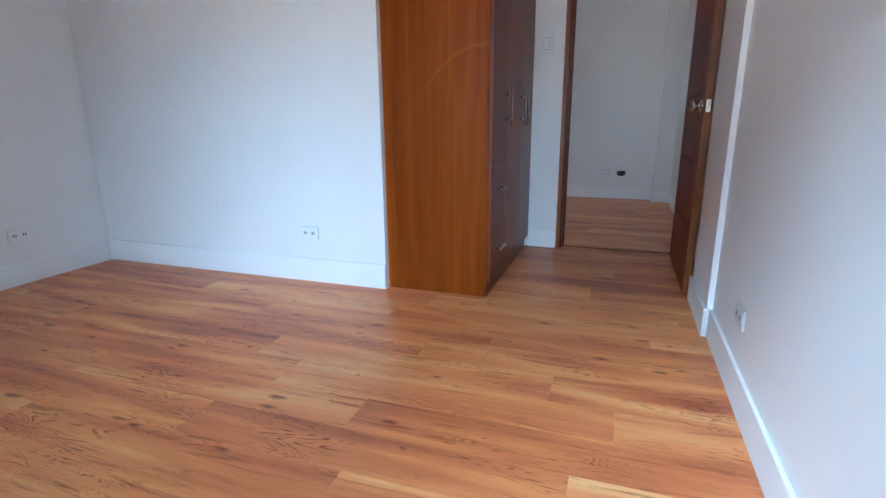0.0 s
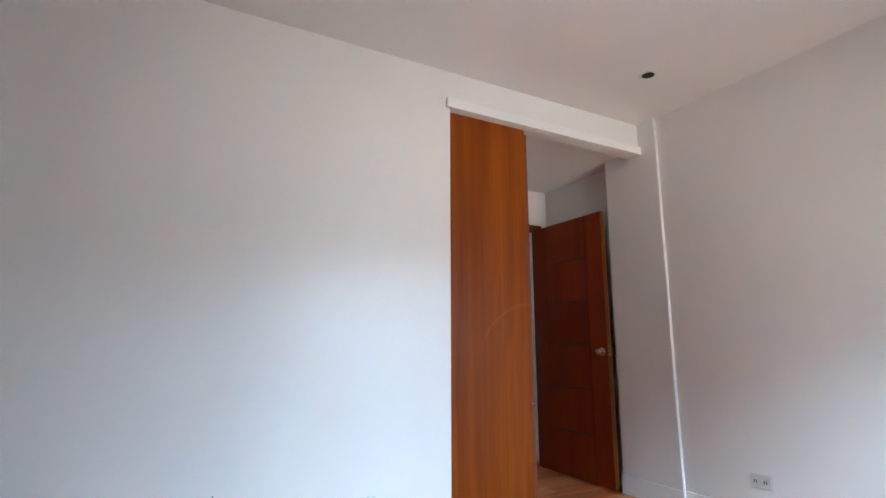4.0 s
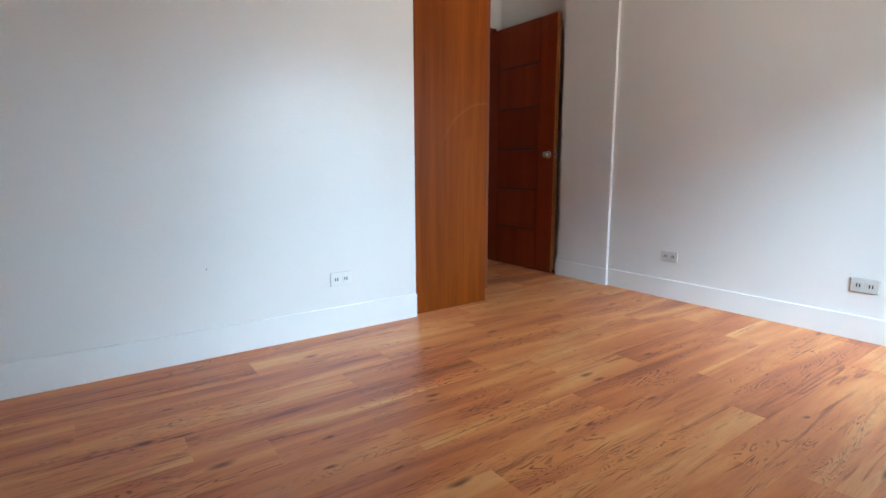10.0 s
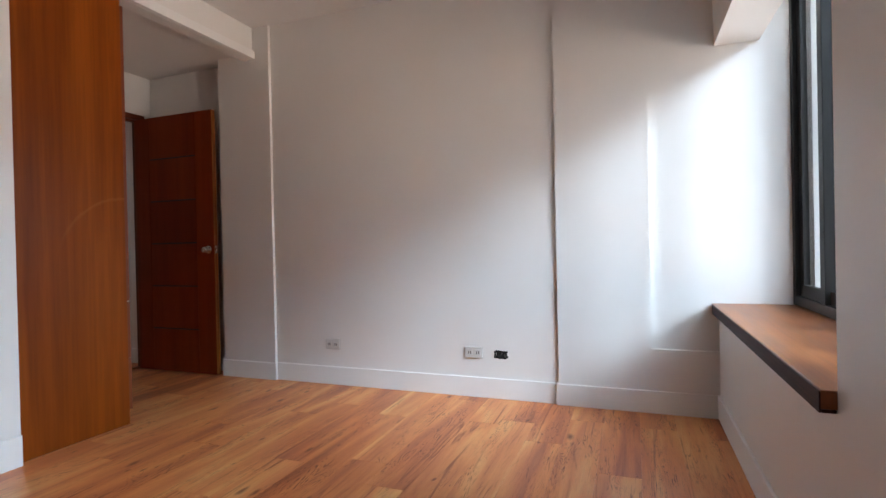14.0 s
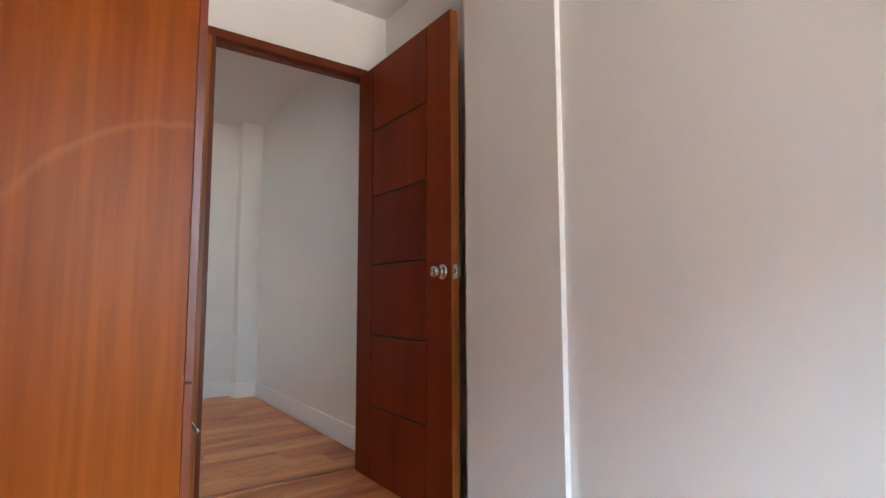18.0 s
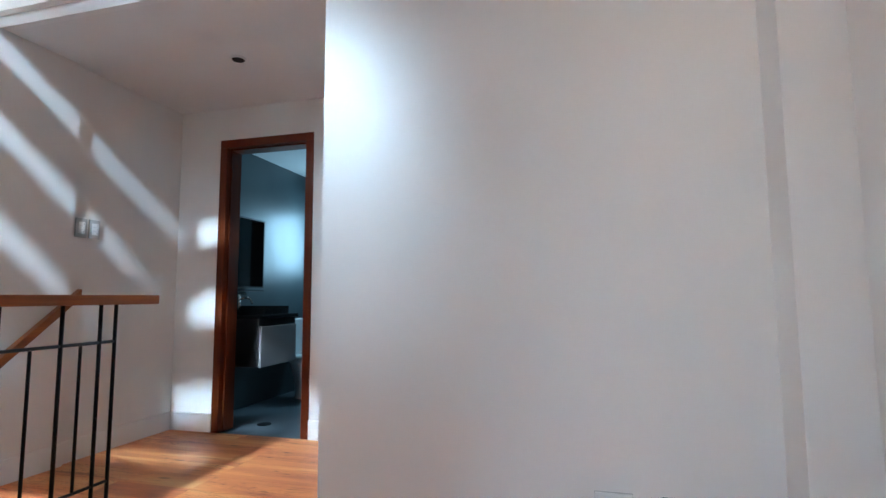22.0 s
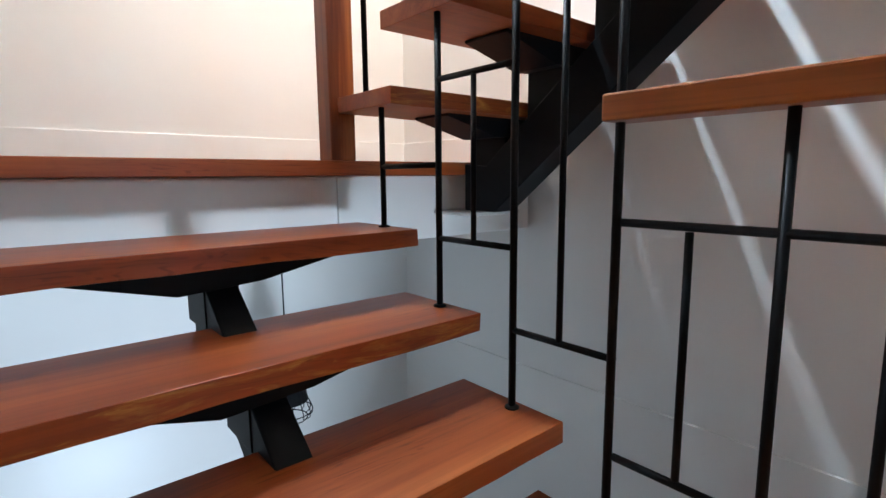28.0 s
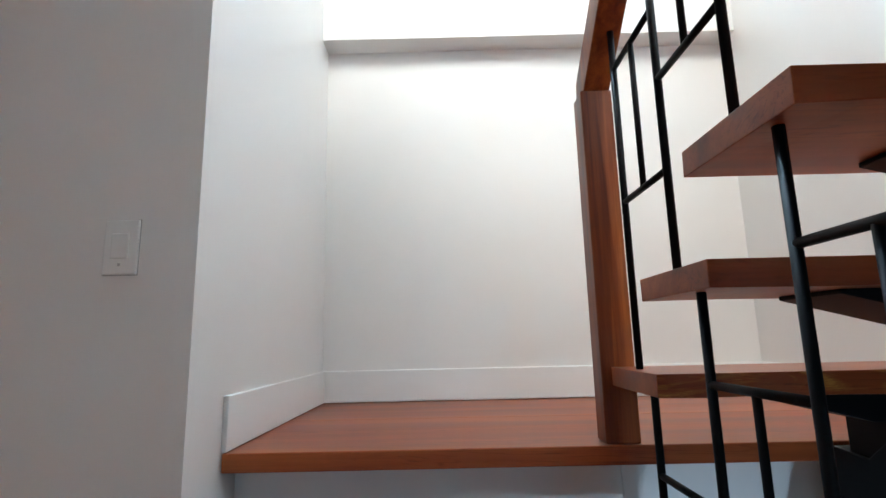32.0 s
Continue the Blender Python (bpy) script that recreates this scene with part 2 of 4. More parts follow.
    nt.links.new(warp.outputs["Color"], bent.inputs[0])
    nt.links.new(mp.outputs[0], bent.inputs[2])
    cell = node(nt, "ShaderNodeTexVoronoi", Scale=1.0)
    cell.voronoi_dimensions = "2D"
    nt.links.new(bent.outputs[0], cell.inputs["Vector"])
    pick = nt.nodes.new("ShaderNodeSeparateColor")
    nt.links.new(cell.outputs["Color"], pick.inputs[0])
    size = math_node("MULTIPLY", math_node("MAXIMUM", math_node("SUBTRACT", pick.outputs[0], 0.6), 0.0), 0.34)
    core = math_node("SUBTRACT", 1.0, math_node("DIVIDE", cell.outputs["Distance"], math_node("ADD", size, 0.001)))
    knot = ramp(nt, core, [(0.0, (0, 0, 0)), (0.8, (1, 1, 1))])
    col = blend("MULTIPLY", knot, col, (0.3, 0.19, 0.13))
    nt.links.new(col, b.inputs["Base Color"])
    rr = node(nt, "ShaderNodeMapRange")
    rr.inputs[3].default_value, rr.inputs[4].default_value = 0.3, 0.4
    nt.links.new(streak, rr.inputs[0])
    nt.links.new(rr.outputs[0], b.inputs["Roughness"])
    bp = node(nt, "ShaderNodeBump", Strength=0.05, Distance=0.002)
    nt.links.new(broken, bp.inputs["Height"])
    nt.links.new(bp.outputs[0], b.inputs["Normal"])
    b.inputs["Specular IOR Level"].default_value = 0.34
    return m


WALL = paint("wall_paint", (0.81, 0.79, 0.765), 0.345)
TRIM = paint("trim_paint", (0.85, 0.845, 0.83), 0.38, 0.02)
CEIL = paint("ceiling_paint", (0.82, 0.81, 0.80), 0.7, 0.03)
CONCRETE = paint("skim_concrete", (0.075, 0.10, 0.11), 0.36, 0.12, 0.3)
TILE = paint("grey_floor_tile", (0.13, 0.155, 0.175), 0.36, 0.04, 0.25)
FLOOR = laminate("laminate_plank")
CABINET = wood("orange_veneer", ((0.165, 0.0295, 0.0012), (0.228, 0.046, 0.002), (0.29, 0.066, 0.0035)), "z", 0.38, 9, 0.0, 0.02, 0.0, 0.12, 0.0, 0.0, 1.2, 0.1, 0.14)
FRONTS = wood("brown_veneer", ((0.14, 0.024, 0.006), (0.18, 0.033, 0.008), (0.22, 0.044, 0.011)), "z", 0.35, 10, 0.0, 0.02, 0.0, 0.06, 0.0, 0.0, 0.7, 0.05, 0.45)
MAHOGANY = wood("dark_mahogany", ((0.165, 0.0205, 0.0026), (0.205, 0.0275, 0.0038), (0.245, 0.036, 0.0052)), "z", 0.45, 8, 0.0, 0.02, 0.0, 0.05, 9.0, 0.0, 0.8, 0.03, 0.12)
DOOREDGE = wood("orange_door_edge", ((0.2, 0.055, 0.008), (0.27, 0.078, 0.012), (0.32, 0.1, 0.018)), "z", 0.4, 16, 0.0, 0.04)
FRAMEWOOD = wood("red_brown_frame", ((0.09, 0.015, 0.003), (0.12, 0.022, 0.0045), (0.15, 0.03, 0.006)), "z", 0.36, 12, 0.0, 0.03, 0.0, 0.08, 9.0, 0.0, 0.8, 0.05, 0.25)
TREAD = wood("mahogany_tread", ((0.18, 0.032, 0.0085), (0.31, 0.068, 0.018), (0.435, 0.12, 0.032)), "x", 0.36, 11, 0.0, 0.02, 0.12, 0.12, 9.0, 0.35, 1.2, 0.2, 0.3)
SAPTREAD = TREAD.copy()
SAPTREAD.name = "mahogany_with_sapwood"
NEWEL = wood("varnished_newel", ((0.085, 0.014, 0.003), (0.2, 0.044, 0.009), (0.35, 0.105, 0.023)), "z", 0.36, 34, 0.0, 0.04, 0.05, 0.15)
RAILWOOD = wood("orange_handrail", ((0.22, 0.058, 0.01), (0.3, 0.088, 0.016), (0.37, 0.125, 0.027)), "y", 0.36, 20, 0.0, 0.05, 0.2, 0.15)
DARKEDGE = wood("plum_brown_edge", ((0.03, 0.010, 0.008), (0.045, 0.015, 0.012), (0.06, 0.021, 0.016)), "x", 0.5, 18, shine=0.1)
LEDGE = wood("ledge_veneer", ((0.15, 0.038, 0.01), (0.24, 0.072, 0.018), (0.33, 0.115, 0.03)), "x", 0.34, 14, 0.0, 0.03, 0.1, 0.12)
STEEL, snt, sb = material("satin_black_steel", (0.004, 0.004, 0.005), 0.5)
sb.inputs["Specular IOR Level"].default_value = 0.12
CHROME = material("brushed_nickel", (0.62, 0.6, 0.57), 0.24, 1.0)[0]
BLACK = material("black_joint", (0.01, 0.008, 0.007), 0.7)[0]
PLASTIC = material("white_plastic", (0.8, 0.8, 0.78), 0.3)[0]
IVORY = material("ivory_plastic", (0.6, 0.59, 0.56), 0.36)[0]
GREYPLASTIC = material("grey_plastic", (0.45, 0.45, 0.44), 0.4)[0]
ALU, ant, ab = material("dark_window_frame", (0.008, 0.0075, 0.0075), 0.45)
ab.inputs["Specular IOR Level"].default_value = 0.2
VANITYTOP = material("black_stone", (0.018, 0.018, 0.02), 0.25)[0]
VANITYBODY = material("charcoal_laminate", (0.022, 0.022, 0.026), 0.4)[0]
VANITYFRONT = material("pale_grey_laminate", (0.42, 0.42, 0.43), 0.4)[0]
CERAMIC = material("white_ceramic", (0.8, 0.8, 0.8), 0.12)[0]
MIRROR = material("mirror_glass", (0.85, 0.88, 0.88), 0.02, 1.0)[0]
BARE = material("bare_mortar", (0.16, 0.15, 0.14), 0.9)[0]
GLASS, gnt, gb = material("window_glass", (0.95, 0.98, 1.0), 0.0)
gb.inputs["Transmission Weight"].default_value = 1.0



def sapwood_edge(m):
    """Mottled golden sapwood breaking through on the front edge of one tread."""
    nt = m.node_tree
    b = nt.nodes["Principled BSDF"]
    src = b.inputs["Base Color"].links[0].from_socket
    geo = nt.nodes.new("ShaderNodeNewGeometry")
    facing = nt.nodes.new("ShaderNodeSeparateXYZ")
    nt.links.new(geo.outputs["Normal"], facing.inputs[0])

    def noise_of(scale, detail, warp):
        mp = nt.nodes.new("ShaderNodeMapping")
        mp.inputs["Scale"].default_value = scale
        nt.links.new(geo.outputs["Position"], mp.inputs["Vector"])
        n = node(nt, "ShaderNodeTexNoise", Scale=1.0, Detail=detail, Distortion=warp, Roughness=0.65)
        nt.links.new(mp.outputs[0], n.inputs["Vector"])
        return n.outputs[0]

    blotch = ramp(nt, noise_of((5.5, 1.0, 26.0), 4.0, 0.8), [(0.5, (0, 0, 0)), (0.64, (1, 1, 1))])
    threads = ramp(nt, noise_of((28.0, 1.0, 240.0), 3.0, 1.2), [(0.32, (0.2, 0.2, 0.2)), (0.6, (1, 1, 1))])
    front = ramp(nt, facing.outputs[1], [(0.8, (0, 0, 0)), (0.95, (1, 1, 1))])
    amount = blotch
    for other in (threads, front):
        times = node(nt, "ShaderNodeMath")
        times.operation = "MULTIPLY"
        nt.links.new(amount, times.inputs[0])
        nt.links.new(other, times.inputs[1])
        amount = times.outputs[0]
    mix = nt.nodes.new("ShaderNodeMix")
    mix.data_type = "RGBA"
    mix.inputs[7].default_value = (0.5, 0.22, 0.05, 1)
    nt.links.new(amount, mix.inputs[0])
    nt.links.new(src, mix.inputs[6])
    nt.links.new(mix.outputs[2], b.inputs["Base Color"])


sapwood_edge(SAPTREAD)
# an arc rubbed into the varnish of the wardrobe's side
SIDE = CABINET.copy()
SIDE.name = "orange_veneer_rubbed"
nt = SIDE.node_tree
b = nt.nodes["Principled BSDF"]
src = b.inputs["Base Color"].links[0].from_socket
sep = nt.nodes.new("ShaderNodeSeparateXYZ")
nt.links.new(nt.nodes.new("ShaderNodeNewGeometry").outputs["Position"], sep.inputs[0])
flat = nt.nodes.new("ShaderNodeCombineXYZ")
nt.links.new(sep.outputs[0], flat.inputs[0])
nt.links.new(sep.outputs[2], flat.inputs[1])
far = nt.nodes.new("ShaderNodeVectorMath")
far.operation = "DISTANCE"
far.inputs[1].default_value = (2.735, 0.905, 0)
nt.links.new(flat.outputs[0], far.inputs[0])
wob = node(nt, "ShaderNodeTexNoise", Scale=9.0, Detail=3.0)
add = node(nt, "ShaderNodeMath")
add.operation = "MULTIPLY_ADD"
add.inputs[1].default_value = 0.03
nt.links.new(wob.outputs[0], add.inputs[0])
nt.links.new(far.outputs["Value"], add.inputs[2])
band = ramp(nt, add.outputs[0], [(0.398, (0, 0, 0)), (0.412, (1, 1, 1)), (0.422, (0, 0, 0))])
gate = node(nt, "ShaderNodeMapRange")
gate.inputs[1].default_value, gate.inputs[2].default_value, gate.inputs[4].default_value = 1.0, 1.25, 0.3
nt.links.new(sep.outputs[2], gate.inputs[0])
both = node(nt, "ShaderNodeMath")
both.operation = "MULTIPLY"
nt.links.new(band, both.inputs[0])
nt.links.new(gate.outputs[0], both.inputs[1])
rub = nt.nodes.new("ShaderNodeMix")
rub.data_type = "RGBA"
rub.inputs[7].default_value = (0.36, 0.14, 0.035, 1)
nt.links.new(both.outputs[0], rub.inputs[0])
nt.links.new(src, rub.inputs[6])
nt.links.new(rub.outputs[2], b.inputs["Base Color"])

# ---- building helpers ----
ORIGIN = {}


def box(bm, x0, x1, y0, y1, z0, z1):
    v = [bm.verts.new(p) for p in ((x0, y0, z0), (x1, y0, z0), (x1, y1, z0), (x0, y1, z0), (x0, y0, z1), (x1, y0, z1), (x1, y1, z1), (x0, y1, z1))]
    for f in ((3, 2, 1, 0), (4, 5, 6, 7), (0, 1, 5, 4), (1, 2, 6, 5), (2, 3, 7, 6), (3, 0, 4, 7)):
        bm.faces.new([v[i] for i in f])
    return v


def boxes(*dims):
    bm = bmesh.new()
    for d in dims:
        box(bm, *d)
    return bm


def rod(bm, a, b, r, sides=8):
    a, b = Vector(a), Vector(b)
    d = b - a
    turn = d.to_track_quat("Z", "Y").to_matrix().to_4x4()
    bmesh.ops.create_cone(bm, cap_ends=True, segments=sides, radius1=r, radius2=r, depth=d.length, matrix=Matrix.Translation((a + b) / 2) @ turn)


def prism(bm, outline, axis, lo, hi):
    """An outline in the plane across the axis, drawn out from lo to hi."""
    def put(u, v, w):
        return {"x": (w, u, v), "y": (u, w, v), "z": (u, v, w)}[axis]
    a = [bm.verts.new(put(u, v, lo)) for u, v in outline]
    b = [bm.verts.new(put(u, v, hi)) for u, v in outline]
    n = len(outline)
    bm.faces.new(a)
    bm.faces.new(b[::-1])
    for i in range(n):
        bm.faces.new((a[i], b[i], b[(i + 1) % n], a[(i + 1) % n]))


def turned(bm, profile, centre, axis, sides=20):
    """A turned body: rows of (along, radius) about an axis through centre."""
    rings = []
    for s, r in profile:
        ring = []
        for k in range(sides):
            a = 2 * math.pi * k / sides
            u, v = r * math.cos(a), r * math.sin(a)
            p = {"x": (s, u, v), "y": (u, s, v), "z": (u, v, s)}[axis]
            ring.append(bm.verts.new(Vector(centre) + Vector(p)))
        rings.append(ring)
    for a, b in zip(rings, rings[1:]):
        for k in range(sides):
            bm.faces.new((a[k], a[(k + 1) % sides], b[(k + 1) % sides], b[k]))
    bm.faces.new(rings[0])
    bm.faces.new(rings[-1])


def mesh_of(name, bm, mat, bevel=0.0, smooth=False):
    if bevel:
        bmesh.ops.bevel(bm, geom=list(bm.edges), offset=bevel, segments=2, profile=0.5, affect="EDGES")
    bmesh.ops.recalc_face_normals(bm, faces=bm.faces)
    data = bpy.data.meshes.new(name)
    bm.to_mesh(data)
    bm.free()
    data.materials.append(mat)
    if smooth:
        for p in data.polygons:
            p.use_smooth = True
    return data


def thing(name, at, label, category, group=""):
    ob = new(name)
    ob.location = at
    ob.empty_display_size = 0.05
    ORIGIN[ob.name] = Vector(at)
    return tagged(ob, label, category, group)


def part(name, bm, mat, parent, label="", bevel=0.0, smooth=False):
    """One mesh object under a thing or a part; the mesh is given in world places."""
    o = ORIGIN[parent.name]
    bmesh.ops.translate(bm, verts=bm.verts, vec=-o)
    ob = new(name, mesh_of(name, bm, mat, bevel, smooth))
    ob.parent = parent
    ORIGIN[ob.name] = o
    return tagged(ob, label)


def structure(name, bm, mat, label, category, bevel=0.0):
    ob = new(name, mesh_of(name, bm, mat, bevel))
    ORIGIN[ob.name] = Vector((0, 0, 0))
    return tagged(ob, label, category, kind="structure")


# ---- large structure ----
H = 2.69
structure("wall_left", boxes((-0.15, 0, -3.35, 0.1, -0.1, H)), WALL, "smooth off-white painted bedroom wall", "wall")
structure("wall_closet", boxes((0, 2.137, 0, 0.1, -0.1, H), (2.137, 3.766, 0.0, 0.1, 2.5, H)), WALL, "off-white painted bedroom wall ending at the wardrobe", "wall")
structure("wall_right", boxes((3.79, 4.1, -2.27, -0.15, -0.1, H), (3.766, 4.1, -0.15, 0.335, -0.1, H), (3.90, 4.1, 0.335, 3.9, -0.1, H),
                              (3.772, 4.1, -2.802, -2.27, -0.1, H), (3.772, 4.1, -3.15, -2.802, -0.1, 0.368), (3.805, 4.1, -3.15, -2.802, 0.368, H),
                              (3.805, 4.1, -3.75, -3.15, -0.1, H)), WALL, "off-white painted wall with shallow pilasters and a recessed panel", "wall")
structure("wall_window", boxes((0, 2.02, -3.75, -3.15, -0.1, H), (2.02, 3.772, -3.35, -3.15, -0.1, 0.585), (2.02, 3.805, -3.75, -3.35, -0.1, 0.585),
                               (2.02, 3.805, -3.37, -3.15, 2.07, H), (2.02, 3.805, -3.75, -3.6, 2.4, H)), WALL, "off-white painted wall with a deep window bay", "wall")
structure("wall_wardrobe_back", boxes((2.043, 2.137, 0.19, 1.235, -2.9, 5.4)), WALL, "off-white wall between wardrobe and stair landing", "wall")
structure("wall_door", boxes((2.043, 2.78, 1.235, 1.36, -2.9, 2.56), (2.78, 2.943, 1.235, 1.305, -0.25, 2.56), (3.835, 3.90, 1.235, 1.305, -0.25, 2.56), (2.943, 3.835, 1.235, 1.305, 2.165, 2.56)), WALL,
          "off-white wall with the bedroom doorway", "wall")
structure("wall_stair_back", boxes((-0.02, 2.137, 0.1, 0.19, -2.9, 3.1)), WALL, "off-white wall behind the stair landing", "wall")
structure("wall_stair_windows", boxes((-0.02, 0.35, 0.1, 0.19, 3.1, 5.2), (0.35, 0.85, 0.1, 0.19, 4.1, 5.2), (0.85, 1.15, 0.1, 0.19, 3.1, 3.6), (1.15, 2.137, 0.1, 0.19, 3.1, 5.2),
                                   (-0.02, 2.137, 0.1, 0.19, 5.2, 5.4)), WALL,
          "tall off-white stairwell wall with high windows behind the landing", "wall")
# unseen slab, added to keep the stair lamps off the hall wall
structure("stair_light_blocker", boxes((1.45, 2.041, 1.37, 2.2, 2.86, 2.95), (1.13, 2.041, 2.2, 3.698, 2.86, 2.95)), CEIL, "unseen white slab added beside the stairwell to block lamp light", "ceiling")
structure("beam_stair", boxes((0.137, 2.043, 0.19, 0.306, 2.545, 2.95)), WALL, "white painted beam across the stairwell", "beam")
structure("wall_stair_side", boxes((-0.02, 0.137, 0.19, 3.72, 0.0, 5.4)), WALL, "tall off-white stairwell wall", "wall")
structure("wall_stair_lower", boxes((-0.02, 0.149, 0.19, 3.72, -2.9, 0.0)), WALL, "off-white wall beside the descending stairs", "wall")
structure("wall_upper_side", boxes((-0.02, 0.137, 3.72, 5.28, 2.42, 5.4)), WALL, "off-white wall of the upper floor", "wall")
structure("pilaster_stair", boxes((-0.02, 0.165, 3.72, 4.283, -0.25, 2.42)), WALL, "off-white shallow pilaster at the stair head", "pilaster")
structure("wall_passage_side", boxes((-0.02, 0.137, 4.283, 5.28, -0.25, 2.42)), WALL, "off-white passage wall with switches", "wall")
structure("wall_hall", boxes((2.125, 3.90, 3.755, 3.9, -0.25, 2.56), (2.125, 2.25, 3.9, 5.15, -0.25, 2.56)), WALL, "off-white hall wall returning into the passage", "wall")
structure("pilaster_hall", boxes((3.72, 3.90, 3.59, 3.755, -0.25, 2.56)), WALL, "off-white square pilaster in the hall corner", "pilaster")
structure("wall_bathroom_front", boxes((0.137, 0.5, 5.15, 5.28, -0.25, 2.42), (1.29, 2.25, 5.15, 5.28, -0.25, 2.42), (0.5, 1.29, 5.15, 5.28, 2.17, 2.42)), WALL,
          "off-white wall around the bathroom doorway", "wall")
structure("wall_upper", boxes((2.043, 2.2, 1.36, 5.28, 2.65, 5.4), (0.137, 0.3, 5.15, 5.28, 2.6, 5.4), (1.9, 2.043, 5.15, 5.28, 2.6, 5.4), (0.3, 1.9, 5.15, 5.28, 2.6, 3.7), (0.3, 1.9, 5.15, 5.28, 5.0, 5.4)), WALL, "off-white walls of the upper floor", "wall")
structure("ceiling_upper", boxes((-0.02, 2.2, 0.1, 5.28, 5.4, 5.5)), CEIL, "white ceiling over the stairwell", "ceiling")
structure("ceiling_bedroom", boxes((-0.15, 4.1, -3.75, 0.1, H, H + 0.1)), CEIL, "flat white bedroom ceiling", "ceiling")
structure("ceiling_entry", boxes((2.137, 3.90, 0.1, 1.235, 2.5, 2.6)), CEIL, "lower white ceiling over the wardrobe passage", "ceiling")
structure("ceiling_hall", boxes((2.043, 3.90, 1.305, 3.755, 2.525, 2.65)), CEIL, "flat white hall ceiling", "ceiling")
structure("ceiling_passage", boxes((0.137, 2.115, 3.852, 5.15, 2.42, 2.6)), CEIL, "flat white passage ceiling", "ceiling")
structure("trim_fascia", boxes((0.137, 2.043, 3.775, 3.852, 2.485, 2.96), (0.137, 2.043, 3.815, 3.852, 2.42, 2.485), (0.137, 2.043, 3.75, 3.79, 2.963, 3.0)), TRIM, "white painted edge of the upper floor", "trim")
structure("trim_beam", boxes((2.11, 3.766, -0.025, 0.0, 2.45, 2.51), (2.137, 3.766, 0.0, 0.1, 2.45, 2.5)), TRIM, "white painted band above the wardrobe", "trim", 0.003)
structure("floor_slab", boxes((0, 3.79, -3.15, 0.0, -0.25, -0.014), (2.137, 3.90, 0.0, 1.36, -0.25, -0.014), (2.043, 3.90, 1.36, 3.755, -0.25, -0.014),
                              (1.06, 2.043, 2.2, 3.755, -0.25, -0.014), (0.137, 2.125, 3.755, 5.15, -0.25, -0.014)), BARE, "concrete floor slab", "floor")
structure("lower_floor", boxes((-0.02, 4.1, 0.1, 5.3, -3.0, -2.9)), TILE, "grey lower floor", "floor")
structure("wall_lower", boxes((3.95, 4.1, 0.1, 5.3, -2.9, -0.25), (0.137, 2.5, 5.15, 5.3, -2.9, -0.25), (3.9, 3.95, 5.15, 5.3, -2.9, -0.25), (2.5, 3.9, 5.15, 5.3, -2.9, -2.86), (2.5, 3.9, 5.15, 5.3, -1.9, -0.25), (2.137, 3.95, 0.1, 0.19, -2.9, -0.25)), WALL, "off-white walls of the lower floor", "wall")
# bathroom shell
structure("bathroom_wall", boxes((-0.02, 0.13, 5.28, 7.4, -0.1, 2.4), (0.13, 0.3, 7.25, 7.4, -0.1, 2.4), (0.9, 2.0, 7.25, 7.4, -0.1, 2.4), (2.0, 2.15, 5.28, 7.4, -0.1, 2.4),
                                (0.3, 0.9, 7.25, 7.4, -0.1, 1.25), (0.3, 0.9, 7.25, 7.4, 2.0, 2.4), (0.13, 0.5, 5.28, 5.3, -0.1, 2.34), (1.29, 2.0, 5.28, 5.3, -0.1, 2.34)), CONCRETE,
          "grey cement-finished bathroom walls", "wall")
structure("bathroom_floor", boxes((0.13, 2.0, 5.3, 7.25, -0.1, -0.02), (0.5, 1.29, 5.15, 5.3, -0.1, -0.02)), TILE, "grey bathroom floor", "floor")
structure("bathroom_ceiling", boxes((0.13, 2.0, 5.3, 7.25, 2.34, 2.4)), CEIL, "pale bathroom ceiling", "ceiling")


def skirting(name, runs, height=0.13, thick=0.014):
    bm = bmesh.new()
    for x0, x1, y0, y1 in runs:
        box(bm, x0, x1, y0, y1, 0.0, height)
    return structure(name, bm, TRIM, "white painted skirting board", "baseboard", 0.003)


T = 0.014
skirting("baseboard_left", [(0, T, -3.15, -T)])
skirting("baseboard_closet", [(0, 2.137, -T, 0.0)], 0.145)
skirting("baseboard_right", [(3.79 - T, 3.79, -2.27, -0.15 - T), (3.766 - T, 3.766, -0.15 - T, 0.335 + T), (3.766, 3.79 - T, -0.15 - T, -0.15), (3.766, 3.90 - T, 0.335, 0.335 + T),
                             (3.772 - T, 3.772, -3.15 + T, -2.27 + T), (3.90 - T, 3.90, 0.335 + T, 1.235)])
skirting("baseboard_window", [(T, 3.772, -3.15, -3.15 + T)])
skirting("baseboard_door", [(2.738, 2.943, 1.235 - T, 1.235), (2.043, 2.78, 1.36, 1.36 + T)])
skirting("baseboard_hall", [(2.125 - T, 3.72 - T, 3.755 - T, 3.755), (3.72 - T, 3.90 - T, 3.59 - T, 3.59), (3.72 - T, 3.72, 3.59, 3.755 - T), (3.90 - T, 3.90, 1.36, 3.59),
                            (2.125 - T, 2.125, 3.755, 5.15 - T)])
skirting("baseboard_passage", [(0.165, 0.165 + T, 3.76, 4.283 + T), (0.137, 0.137 + T, 4.283 + T, 5.15 - T), (0.137, 0.5, 5.15 - T, 5.15), (1.29, 2.115, 5.15 - T, 5.15)])

# ---- bedroom doorway and door ----


